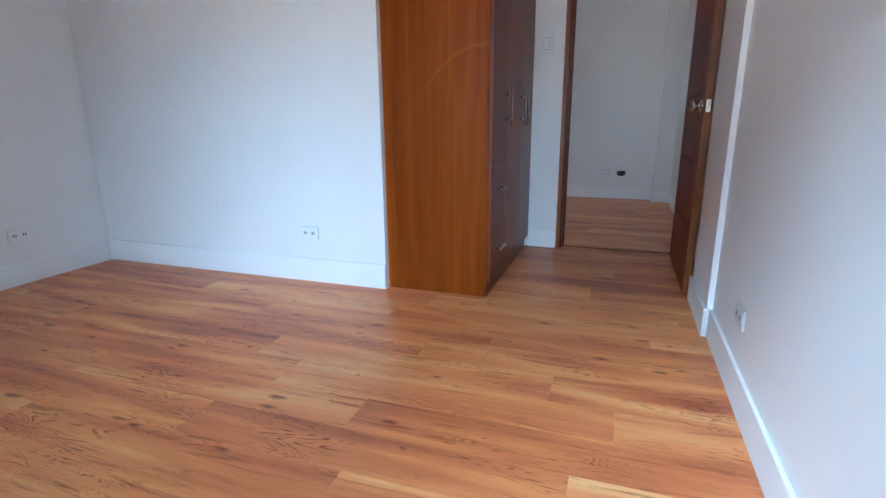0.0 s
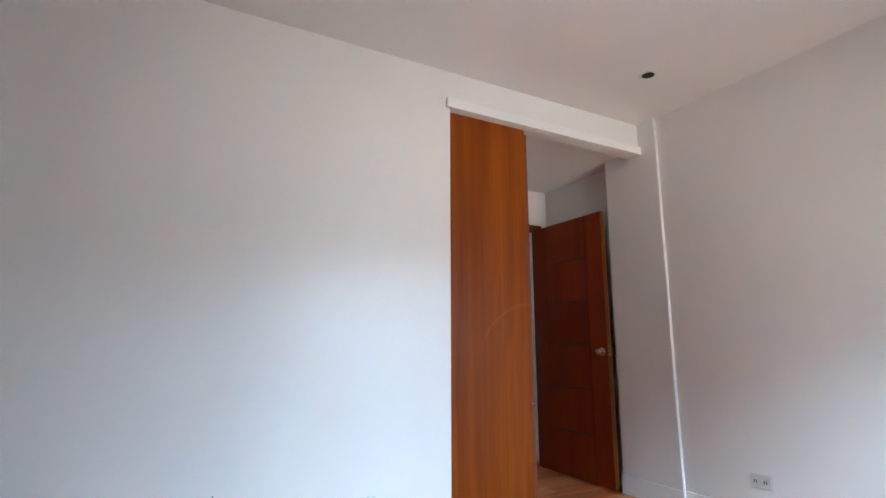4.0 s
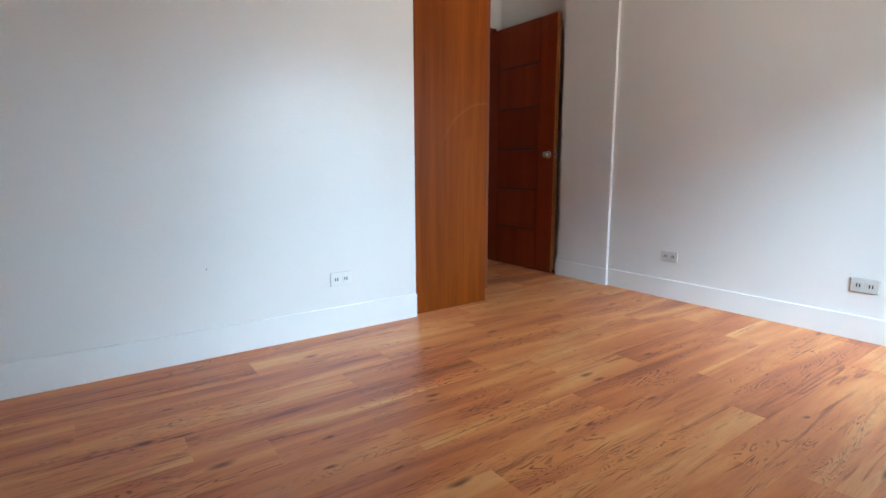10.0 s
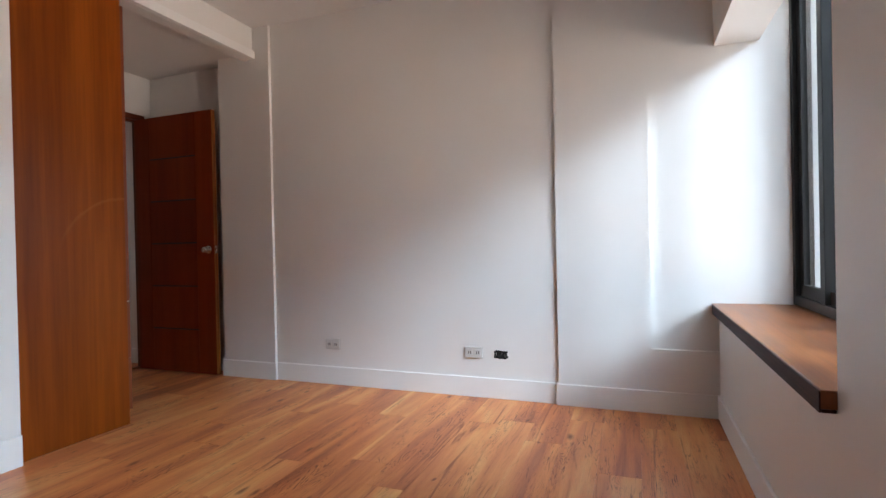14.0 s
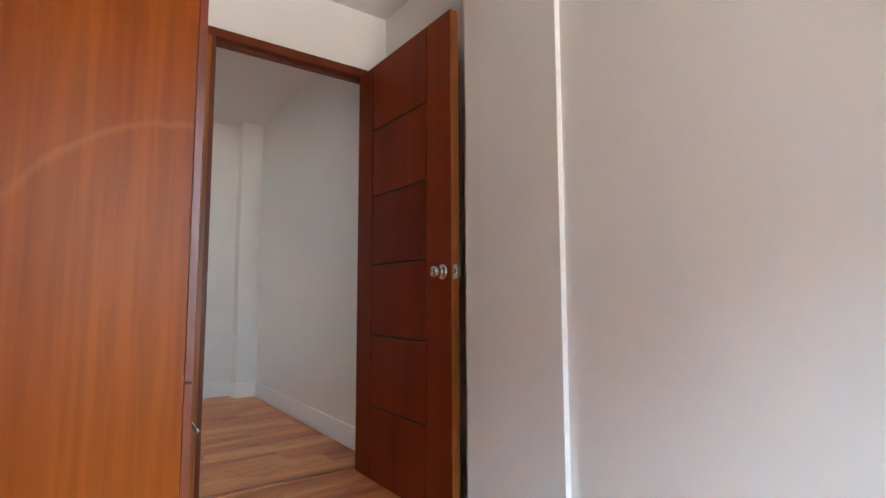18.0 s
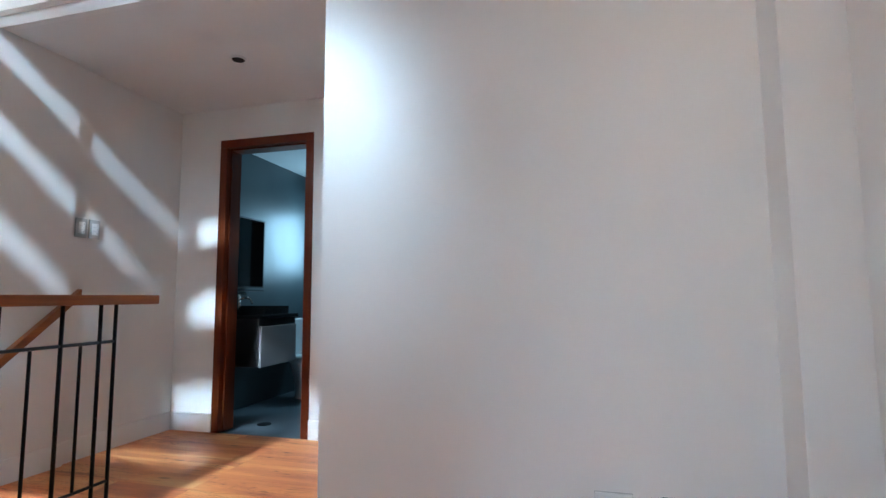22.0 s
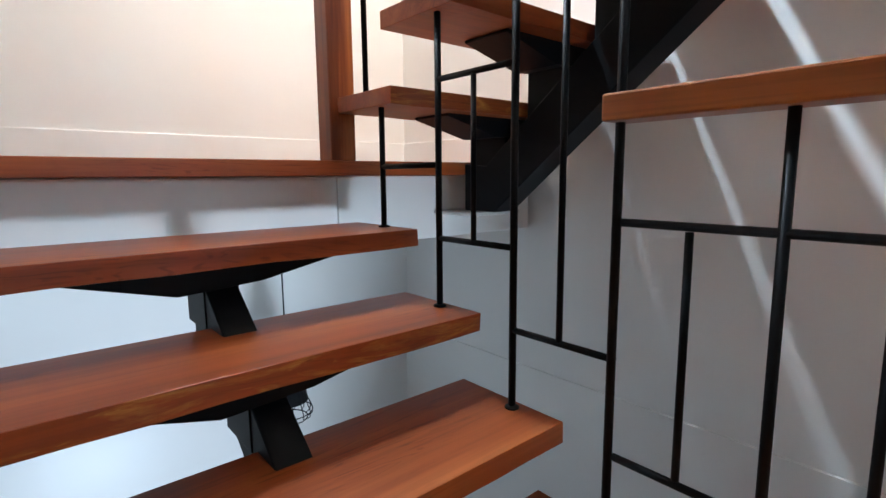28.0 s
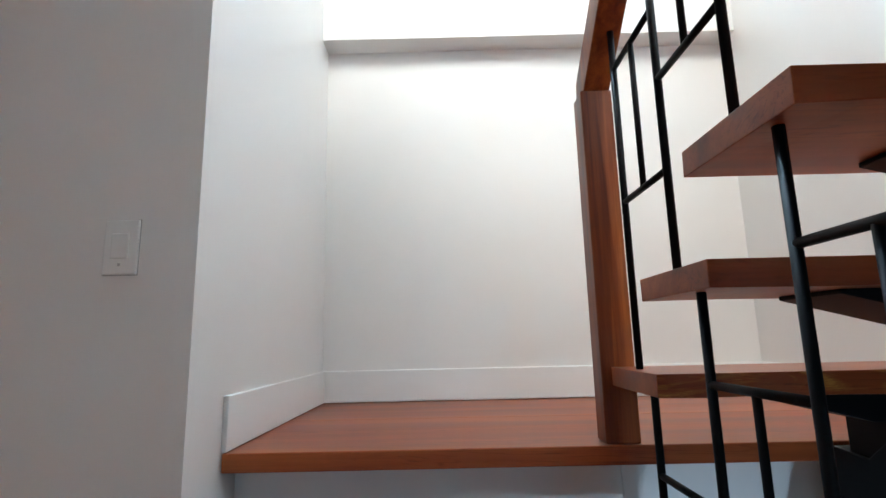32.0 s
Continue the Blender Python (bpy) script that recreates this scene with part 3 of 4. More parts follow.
def door_frame(name, x0, x1, y0, y1, top, width, label):
    fr = thing(name, ((x0 + x1) / 2, (y0 + y1) / 2, 0), label, "door frame")
    part("jamb", boxes((x0, x0 + width, y0, y1, 0, top - width)), FRAMEWOOD, fr, "", 0.003)
    part("jamb", boxes((x1 - width, x1, y0, y1, 0, top - width)), FRAMEWOOD, fr, "", 0.003)
    part("head", boxes((x0, x1, y0, y1, top - width, top)), FRAMEWOOD, fr, "", 0.003)
    part("stop", boxes((x0 + width, x0 + width + 0.012, y0 + 0.045, y1, 0, top - width - 0.012), (x1 - width - 0.012, x1 - width, y0 + 0.045, y1, 0, top - width - 0.012),
                       (x0 + width, x1 - width, y0 + 0.045, y1, top - width - 0.012, top - width)), FRAMEWOOD, fr)
    return tagged(fr, kind="structure")


door_frame("bedroom_door_frame", 2.943, 3.835, 1.228, 1.309, 2.165, 0.045, "red-brown varnished wooden door frame")
casing = thing("door_casing", (2.957, 1.226, 0), "orange-brown casing strip on the door jamb", "casing")
part("strip", boxes((2.944, 2.970, 1.2225, 1.2278, 0.002, 2.119)), DOOREDGE, casing)
strike = thing("strike_plate", (2.9885, 1.262, 1.0), "small nickel strike plate let into the door jamb", "strike plate")
part("plate", boxes((2.9882, 2.9898, 1.238, 1.266, 0.965, 1.035)), CHROME, strike)
part("slot", boxes((2.9898, 2.9903, 1.245, 1.258, 0.985, 1.015)), BLACK, strike)
structure("threshold", boxes((3.001, 3.777, 1.28, 1.315, 0.0, 0.008)), RAILWOOD, "thin wooden threshold strip", "threshold", 0.003)


def panel_door():
    """The leaf stands open along the corridor wall; its face has five dark grooves between two stiles."""
    x0, x1, y0, y1, z0, z1 = 3.730, 3.768, 0.383, 1.222, 0.01, 2.107
    d = thing("bedroom_door", (x1, y1, z0), "dark mahogany panel door standing wide open", "door")
    part("core", boxes((x0 + 0.006, x1 - 0.006, y0 + 0.003, y1, z0, z1)), BLACK, d, "dark groove bottoms")
    a, b = y0 + 0.178, y1 - 0.16
    for u, v in ((y0 + 0.003, a), (b, y1)):
        part("stile", boxes((x0, x0 + 0.006, u, v, z0, z1)), MAHOGANY, d, "", 0.0015)
        part("stile", boxes((x1 - 0.006, x1, u, v, z0, z1)), MAHOGANY, d, "", 0.0015)
    step = (z1 - z0) / 6
    for k in range(6):
        lo, hi = z0 + k * step + (0.005 if k else 0), z0 + (k + 1) * step - (0.005 if k < 5 else 0)
        part("panel", boxes((x0, x0 + 0.006, a + 0.004, b - 0.004, lo, hi)), MAHOGANY, d, "", 0.0015)
        part("panel", boxes((x1 - 0.006, x1, a + 0.004, b - 0.004, lo, hi)), MAHOGANY, d, "", 0.0015)
    part("edge_band", boxes((x0 + 0.0005, x1 - 0.0005, y0, y0 + 0.003, z0, z1)), DOOREDGE, d, "bright orange raw door edge")
    yk, zk = y0 + 0.06, 1.0
    for side, name in ((-1, "inner_knob"), (1, "outer_knob")):
        face = x0 if side < 0 else x1
        bm = bmesh.new()
        turned(bm, [(0, 0.034), (side * 0.004, 0.034), (side * 0.010, 0.026), (side * 0.014, 0.014), (side * 0.022, 0.0125), (side * 0.026, 0.018), (side * 0.033, 0.0245),
                    (side * 0.042, 0.026), (side * 0.050, 0.0235), (side * 0.055, 0.0165), (side * 0.057, 0.012), (side * 0.055, 0.010)], (face, yk, zk), "x")
        part(name, bm, CHROME, d, "brushed nickel door knob", 0, True)
    latch = part("latch_plate", boxes((x0 + 0.008, x1 - 0.008, y0 - 0.0015, y0, zk - 0.03, zk + 0.03)), CHROME, d, "nickel latch plate")
    part("latch_bolt", boxes((x0 + 0.014, x1 - 0.014, y0 - 0.010, y0 - 0.0015, zk - 0.011, zk + 0.011)), CHROME, latch, "", 0.003)
    for z in (0.25, 1.06, 1.87):
        bm = bmesh.new()
        rod(bm, (x1 + 0.002, y1 + 0.006, z - 0.05), (x1 + 0.002, y1 + 0.006, z + 0.05), 0.0065)
        part("hinge", bm, CHROME, d)


panel_door()


# ---- wardrobe ----
def bar_handle(parent, x, y, z, length, upright):
    bm = bmesh.new()
    h = length / 2
    a, b = ((x + 0.036, y, z - h), (x + 0.036, y, z + h)) if upright else ((x + 0.03, y - h, z), (x + 0.03, y + h, z))
    rod(bm, a, b, 0.006, 12)
    for s in (-0.62, 0.62):
        p = (y, z + s * h) if upright else (y + s * h, z)
        rod(bm, (x, *p), (x + (0.036 if upright else 0.03), *p), 0.0045, 10)
    part("handle", bm, CHROME, parent, "brushed steel bar handle", 0, True)


def wardrobe():
    w = thing("wardrobe", (2.42, 0.6, 0), "tall orange-brown built-in wardrobe with drawers", "wardrobe")
    part("side_panel", boxes((2.139, 2.717, 0.036, 0.056, 0.0, 2.448)), SIDE, w, "orange-brown wood veneer side panel", 0.0015)
    part("body", boxes((2.139, 2.713, 0.056, 1.225, 0.08, 2.448)), FRONTS, w)
    part("plinth", boxes((2.139, 2.712, 0.056, 1.225, 0.0, 0.08)), FRONTS, w)
    f0, f1 = 2.7185, 2.738
    edges = [0.038, 0.385, 0.80, 1.22]
    for k in range(3):
        lo = 0.712 if k == 0 else 0.082
        d = part("door", boxes((f0, f1, edges[k] + 0.002, edges[k + 1] - 0.002, lo, 2.42)), FRONTS, w, "brown veneer wardrobe door", 0.0015)
        bar_handle(d, f1, (0.34, 0.755, 0.845)[k], 1.005, 0.215, True)
    for lo, hi in ((0.082, 0.376), (0.380, 0.706)):
        d = part("drawer", boxes((f0, f1, 0.04, 0.383, lo, hi)), FRONTS, w, "brown veneer drawer front", 0.0015)
        bar_handle(d, f1, 0.205, hi - 0.13, 0.14, False)


wardrobe()


# ---- wall plates ----
def wall_plate(name, at, normal, width, height, kind, label, category, face=None):
    """A plate on a wall; normal is one of +x, -x, +y, -y."""
    sign, axis = (1 if normal[0] == "+" else -1), normal[1]
    t = thing(name, at, label, category)

    def slab(u0, u1, z0, z1, d0, d1):
        d0, d1 = sorted((sign * d0, sign * d1))
        x, y, z = at
        return (x + d0, x + d1, y + u0, y + u1, z + z0, z + z1) if axis == "x" else (x + u0, x + u1, y + d0, y + d1, z + z0, z + z1)

    part("plate", boxes(slab(-width / 2, width / 2, -height / 2, height / 2, 0.0005, 0.008)), face or (IVORY if name.startswith("grey") else PLASTIC), t, "", 0.0025)
    # grey rim puts the plate's edge shadow into colour
    part("shadow_gap", boxes(slab(-width / 2 - 0.0015, width / 2 + 0.0015, -height / 2 - 0.0015, height / 2 + 0.0015, 0.0002, 0.0012)), GREYPLASTIC, t, "thin grey rim painting the shadow line round the plate")
    if kind == "socket":
        for u in (-0.027, 0.027):
            s = part("socket", boxes(slab(u - 0.02, u + 0.02, -0.021, 0.021, 0.008, 0.0095)), IVORY if name.startswith("grey") else PLASTIC, t, "", 0.001)
            for q in (-0.0065, 0.0065):
                part("slot", boxes(slab(u + q - 0.0027, u + q + 0.0027, -0.009, 0.009, 0.0095, 0.0101)), BLACK, s)
    elif kind == "switch":
        part("rocker_frame", boxes(slab(-width * 0.32, width * 0.32, -height * 0.33, height * 0.33, 0.008, 0.0095)), GREYPLASTIC, t)
        for k in range(3):
            z = (k - 1) * height * 0.21
            part("rocker", boxes(slab(-width * 0.29, width * 0.29, z - height * 0.098, z + height * 0.098, 0.0095, 0.012)), PLASTIC, t, "", 0.001)
            part("marker", boxes(slab(width * 0.16, width * 0.2, z - height * 0.03, z + height * 0.03, 0.012, 0.0123)), BLACK, t)
    else:
        part("button", boxes(slab(-0.019, 0.019, -0.026, 0.030, 0.008, 0.0125)), PLASTIC, t, "", 0.002)
        part("sensor", boxes(slab(-0.003, 0.003, -0.042, -0.036, 0.008, 0.0086)), GREYPLASTIC, t)
    return t


wall_plate("wall_outlet", (1.65, 0.0, 0.298), "-y", 0.118, 0.072, "socket", "white double wall outlet above the skirting", "outlet")
wall_plate("wall_outlet", (0.0, -0.555, 0.295), "+x", 0.118, 0.072, "socket", "white double wall outlet near the corner", "outlet")
wall_plate("grey_wall_outlet", (3.79, -0.648, 0.292), "-x", 0.118, 0.072, "socket", "grey double wall outlet above the skirting", "outlet")
wall_plate("grey_wall_outlet", (3.79, -1.722, 0.29), "-x", 0.118, 0.072, "socket", "grey double wall outlet beside an open box", "outlet")
wall_plate("wall_outlet", (3.211, 3.755, 0.286), "-y", 0.118, 0.072, "socket", "white double wall outlet on the hall wall", "outlet")
wall_plate("light_switch", (2.823, 1.235, 1.432), "-y", 0.078, 0.122, "switch", "white three-gang light switch beside the door", "switch")
# these two pale plates get grey plastic to paint in the shade on them
wall_plate("light_switch", (0.137, 4.355, 1.41), "+x", 0.075, 0.118, "switch", "light switch on the stair wall, pale plate greyed for its shade", "switch", GREYPLASTIC)
wall_plate("light_switch", (0.137, 4.445, 1.41), "+x", 0.075, 0.118, "switch", "light switch on the stair wall, pale plate greyed for its shade", "switch", GREYPLASTIC)
wall_plate("bell_switch", (2.208, 1.36, 1.378), "+y", 0.075, 0.122, "bell", "white push-button wall switch by the stairs", "switch")


def open_box(at, normal, seed):
    """A socket box with no plate: a ragged dark hole with wire ends."""
    rng = random.Random(seed)
    t = thing("open_outlet_box", at, "uncovered dark outlet box with wire ends", "outlet box")
    sign, axis = (1 if normal[0] == "+" else -1), normal[1]

    def place(u, z, d):
        return (at[0] + sign * d, at[1] + u, at[2] + z) if axis == "x" else (at[0] + u, at[1] + sign * d, at[2] + z)

    bm = bmesh.new()
    n, ring = 18, []
    for k in range(n):
        a = 2 * math.pi * k / n
        c, s = math.cos(a), math.sin(a)
        m = max(abs(c), abs(s))
        j = 1 + rng.uniform(-0.08, 0.14)
        ring.append((0.043 * c / m * j, 0.026 * s / m * j))
    front = [bm.verts.new(place(u, z, 0.0025)) for u, z in ring]
    back = [bm.verts.new(place(u * 0.9, z * 0.9, 0.0008)) for u, z in ring]
    bm.faces.new(back)
    for k in range(n):
        bm.faces.new((front[k], front[(k + 1) % n], back[(k + 1) % n], back[k]))
    part("cavity", bm, BLACK, t, "dark cavity with rough edge")
    for k in range(4):
        bm = bmesh.new()
        u = -0.03 + 0.02 * k
        pts = [place(u + rng.uniform(-0.01, 0.01), rng.uniform(-0.017, 0.017), 0.003 + 0.001 * i) for i in range(4)]
        for p, q in zip(pts, pts[1:]):
            rod(bm, p, q, 0.0016, 6)
        part("wire", bm, (BARE, BARE, BLACK, GREYPLASTIC)[k], t)


spot = thing("wall_nail", (0.98, 0.0, 0.43), "tiny dark nail head in the bedroom wall", "nail")
bm = bmesh.new()
turned(bm, [(0.0, 0.003), (-0.002, 0.003), (-0.003, 0.001)], (0.98, 0.0, 0.43), "y", 8)
part("head", bm, BLACK, spot)
open_box((3.79, -1.903, 0.283), "-x", 3)
open_box((3.374, 3.755, 0.293), "-y", 5)


# ---- ceiling lights ----
def downlight(at):
    t = thing("downlight", at, "small recessed downlight, switched off", "ceiling light", "recessed downlights")
    bm = bmesh.new()
    turned(bm, [(0.0, 0.052), (-0.006, 0.05), (-0.007, 0.041), (-0.002, 0.039)], at, "z", 24)
    part("trim_ring", bm, PLASTIC, t, "", 0, True)
    bm = bmesh.new()
    turned(bm, [(-0.0075, 0.037), (-0.0085, 0.030), (-0.0085, 0.001)], at, "z", 24)
    part("dark_well", bm, BLACK, t, "dark lamp well")


downlight((3.22, -0.56, 2.69))
downlight((2.92, 1.72, 2.525))
downlight((1.155, 4.465, 2.42))
downlight((0.95, 6.3, 2.34))


# ---- window bay ----
def bay_window():
    x0, x1, y, z0, z1 = 2.02, 3.805, -3.558, 0.64, 2.40
    w = thing("window_1", ((x0 + x1) / 2, y, z0), "dark-framed sliding window in a deep bay", "window")
    part("frame_side", boxes((x0, x0 + 0.05, y - 0.04, y + 0.05, z0, z1)), ALU, w, "", 0.002)
    part("frame_side", boxes((x1 - 0.05, x1, y - 0.04, y + 0.05, z0, z1)), ALU, w, "", 0.002)
    part("frame_sill", boxes((x0 + 0.05, x1 - 0.05, y - 0.04, y + 0.05, z0, z0 + 0.05)), ALU, w, "", 0.002)
    part("frame_head", boxes((x0 + 0.05, x1 - 0.05, y - 0.04, y + 0.05, z1 - 0.05, z1)), ALU, w, "", 0.002)
    for xv in (2.46, 2.905, 3.35):
        part("mullion", boxes((xv - 0.03, xv + 0.03, y - 0.04, y + 0.05, z0 + 0.05, z1 - 0.05)), ALU, w, "", 0.002)
    xm = (x0 + x1) / 2
    for k, (a, b) in enumerate(((x0 + 0.05, xm + 0.03), (xm - 0.03, x1 - 0.05))):
        yy = y + (0.015 if k else -0.015)
        s = part("sash", boxes((a, a + 0.055, yy - 0.013, yy + 0.013, z0 + 0.05, z1 - 0.05), (b - 0.055, b, yy - 0.013, yy + 0.013, z0 + 0.05, z1 - 0.05),
                               (a + 0.055, b - 0.055, yy - 0.013, yy + 0.013, z0 + 0.05, z0 + 0.11), (a + 0.055, b - 0.055, yy - 0.013, yy + 0.013, z1 - 0.11, z1 - 0.05)), ALU, w)
        g = part("pane", boxes((a + 0.05, b - 0.05, yy - 0.003, yy + 0.003, z0 + 0.10, z1 - 0.10)), GLASS, s, "clear glass pane")
        g.visible_shadow = False
    tagged(w, kind="structure")


bay_window()
ledge = thing("window_ledge", (2.9, -3.33, 0.6), "polished orange-brown wooden ledge in the window bay", "ledge")
part("board", boxes((2.023, 3.802, -3.60, -3.118, 0.592, 0.637)), LEDGE, ledge, "", 0.003)
part("front_lip", boxes((2.023, 3.770, -3.149, -3.120, 0.584, 0.592), (2.023, 3.770, -3.1178, -3.114, 0.584, 0.634)), DARKEDGE, ledge, "dark plum-brown front edge")


# ---- stairs ----
def tread(parent_name, x0, x1, y0, y1, top, thick, seed, label, wood_kind=None):
    """A thick plank tread with a slightly uneven live edge."""
    rng = random.Random(seed)
    t = thing(parent_name, ((x0 + x1) / 2, (y0 + y1) / 2, top - thick), label, "stair tread", "stair treads")
    bm = bmesh.new()
    box(bm, x0, x1, y0, y1, top - thick, top)
    bmesh.ops.subdivide_edges(bm, edges=[e for e in bm.edges if abs(e.verts[0].co.x - e.verts[1].co.x) > 0.3], cuts=10)
    for v in bm.verts:
        if v.co.z < top - thick / 2:
            v.co.y += rng.uniform(-0.003, 0.003)
            v.co.z += rng.uniform(-0.0015, 0.0015)
    part("plank", bm, wood_kind or TREAD, t, "", 0.0015)
    return t


def bracket(x, y0, y1, top, neck, half, parent, down):
    """A winged steel support under a tread and its neck down to the beam."""
    bm = bmesh.new()
    prism(bm, [(x - half, top), (x + half, top), (x + half, top - 0.008), (x + 0.09, top - 0.062), (x - 0.09, top - 0.05), (x - half, top - 0.008)], "y", y0, y1)
    part("wing", bm, STEEL, parent, "", 0.002)
    part("neck", boxes((x - neck, x + neck, y0 + 0.01, y1 - 0.01, top - down, top - 0.05)), STEEL, parent, "", 0.003)


RISE, RUN = 0.18, 0.239
lower = thing("lower_stringer", (1.525, 2.2, 0), "black steel spine beam under the lower stair treads", "stringer")
for k in range(1, 5):
    front = 2.203 - (k - 1) * RUN
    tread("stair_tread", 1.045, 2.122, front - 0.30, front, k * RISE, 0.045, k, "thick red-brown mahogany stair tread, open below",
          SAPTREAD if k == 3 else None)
    bracket(1.525, front - 0.235, front - 0.075, k * RISE - 0.045, 0.038, 0.30, lower, 0.15)
bm = bmesh.new()
s = RISE / RUN
prism(bm, [(2.16, -0.06), (2.16, 0.05), (1.36, 0.05 + 0.80 * s), (1.30, 0.62), (1.30, 0.50)], "x", 1.49, 1.56)
part("beam", bm, STEEL, lower, "", 0.003)

landing = thing("stair_landing", (1.09, 0.69, 0.862), "red-brown mahogany plank landing", "landing")
part("board", boxes((0.139, 2.041, 0.192, 0.688, 0.862, 0.907)), TREAD, landing, "", 0.001)
part("board", boxes((0.139, 2.041, 0.6882, 1.184, 0.862, 0.907)), TREAD, landing, "", 0.003)
for name, dims in (("baseboard_landing_left", (2.043 - T, 2.043, 0.19 + T, 1.184, 0.909, 1.041)), ("baseboard_landing_back", (0.137, 2.043, 0.19, 0.19 + T, 0.909, 1.041)),
                   ("baseboard_landing_right", (0.137, 0.137 + T, 0.19 + T, 1.184, 0.909, 1.041))):
    structure(name, boxes(dims), TRIM, "white painted skirting board on the landing", "baseboard", 0.003)
structure("beam_landing", boxes((0.151, 1.07, 1.098, 1.108, 0.634, 0.8605)), WALL, "white painted beam under the landing", "beam", 0.002)
structure("landing_slab", boxes((0.151, 2.041, 0.192, 1.098, 0.634, 0.8605)), WALL, "white painted slab under the landing", "slab", 0.002)

URISE, URUN = 0.187, 0.2335
upper = thing("upper_stringer", (0.555, 1.2, 0.84), "black steel spine beam under the upper stair treads", "stringer")
for k in range(10):
    y0, top = 1.177 + k * URUN, 1.088 + k * URISE
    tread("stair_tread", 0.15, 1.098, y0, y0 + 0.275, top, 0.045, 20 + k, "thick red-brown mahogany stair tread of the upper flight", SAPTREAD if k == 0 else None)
    bracket(0.555, y0 + 0.055, y0 + 0.215, top - 0.045, 0.042, 0.30, upper, 0.2)
bm = bmesh.new()
us = URISE / URUN
zb = lambda y: 0.862 + (y - 1.5) * us
prism(bm, [(1.195, 0.735), (1.195, 0.90), (1.30, zb(1.30) + 0.19), (3.775, zb(3.775) + 0.19), (3.775, zb(3.775)), (1.36, zb(1.36)), (1.345, 0.735)], "x", 0.505, 0.605)
part("beam", bm, STEEL, upper, "", 0.003)
part("seat_plate", boxes((0.43, 0.68, 1.108, 1.30, 0.722, 0.7345)), IVORY, upper, "cream-painted plate under the beam foot", 0.002)

for k in range(1, 9):
    y1 = 3.75 - (k - 1) * 0.25
    tread("stair_tread", 0.17, 1.05, y1 - 0.5, y1 - (0.015 if k == 1 else 0.23), -k * 0.185, 0.045, 40 + k, "red-brown stair tread of the descending flight")
structure("stair_riser", boxes(*[(0.17, 1.05, 3.735 - (k - 1) * 0.25 - 0.235, 3.735 - (k - 1) * 0.25 - 0.225, -k * 0.185, -(k - 1) * 0.185 - 0.046) for k in range(2, 9)],
                               (0.149, 1.055, 3.742, 3.752, -0.185, -0.026)), TRIM, "white painted stair risers", "riser")
nosing = thing("floor_nosing", (0.6, 3.72, 0), "red-brown wooden nosing at the top of the stairs", "nosing")
part("board", boxes((0.15, 1.05, 3.66, 3.79, -0.025, 0.012)), TREAD, nosing, "", 0.003)
edging = thing("stairwell_edging", (1.11, 3.0, 0), "red-brown wooden plate along the stairwell edge", "edging")
part("board", boxes((1.052, 1.172, 2.17, 3.885, -0.03, 0.018)), NEWEL, edging, "", 0.003)
edge2 = thing("stairwell_edging", (1.6, 2.2, 0), "red-brown wooden plate under the first stair tread", "edging")
part("board", boxes((1.173, 2.043, 2.17, 2.25, -0.03, 0.016)), TREAD, edge2, "", 0.003)


# ---- stair railings ----
def bar(parent, name, a, b, r=0.007):
    bm = bmesh.new()
    rod(bm, a, b, r, 10)
    return part(name, bm, STEEL, parent, "", 0, True)


RX = 1.085
rail = thing("stairwell_railing", (RX, 3.0, 0), "black steel railing with an orange-brown wooden handrail", "railing")
part("handrail", boxes((RX - 0.035, RX + 0.035, 2.075, 3.985, 0.943, 0.987)), RAILWOOD, rail, "orange-brown varnished handrail", 0.004)
posts = [2.335 + 0.2385 * k for k in range(6)]
for y in posts + [3.70, 3.775]:
    bar(rail, "post", (RX, y, 0.018), (RX, y, 0.943), 0.008)
for a, b in zip(posts, posts[1:] + [3.70]):
    if b - a > 0.15:
        bar(rail, "baluster", (RX, (a + b) / 2, 0.181), (RX, (a + b) / 2, 0.771), 0.0065)
bar(rail, "baluster", (RX, 2.212, 0.367), (RX, 2.212, 0.771), 0.0065)
bar(rail, "top_bar", (RX, 2.1, 0.779), (RX, 3.775, 0.779))
bar(rail, "bottom_bar", (RX, 2.335, 0.173), (RX, 3.775, 0.173))
bar(rail, "short_bar", (RX, 2.1, 0.359), (RX, 2.33, 0.359))

PX = 1.075
guard = thing("stair_guard", (PX, 1.7, 0.18), "stepped black steel balusters between the two flights", "railing")
P = [2.09, 1.851, 1.611, 1.373]
for k, y in enumerate(P):
    bar(guard, "post", (PX if k else RX, y, (k + 1) * RISE), (PX if k else RX, y, 1.043 + (3 - k) * URISE), 0.008)
for k in range(3):
    a, b = P[k + 1], P[k]
    lo = 0.534 + 0.1755 * k
    bar(guard, "lower_bar", (PX, a, lo), (PX, b, lo))
    if k < 2:
        hi = 1.266 - 0.185 * k
        bar(guard, "upper_bar", (PX, a, hi), (PX, b, hi))
        bar(guard, "baluster", (PX, (a + b) / 2, lo), (PX, (a + b) / 2, hi), 0.0065)

for k, y in enumerate(P):
    bm = bmesh.new()
    turned(bm, [(0.0, 0.016), (0.003, 0.016), (0.006, 0.010)], (PX if k else RX, y, (k + 1) * RISE), "z", 16)
    part("foot", bm, STEEL, guard)

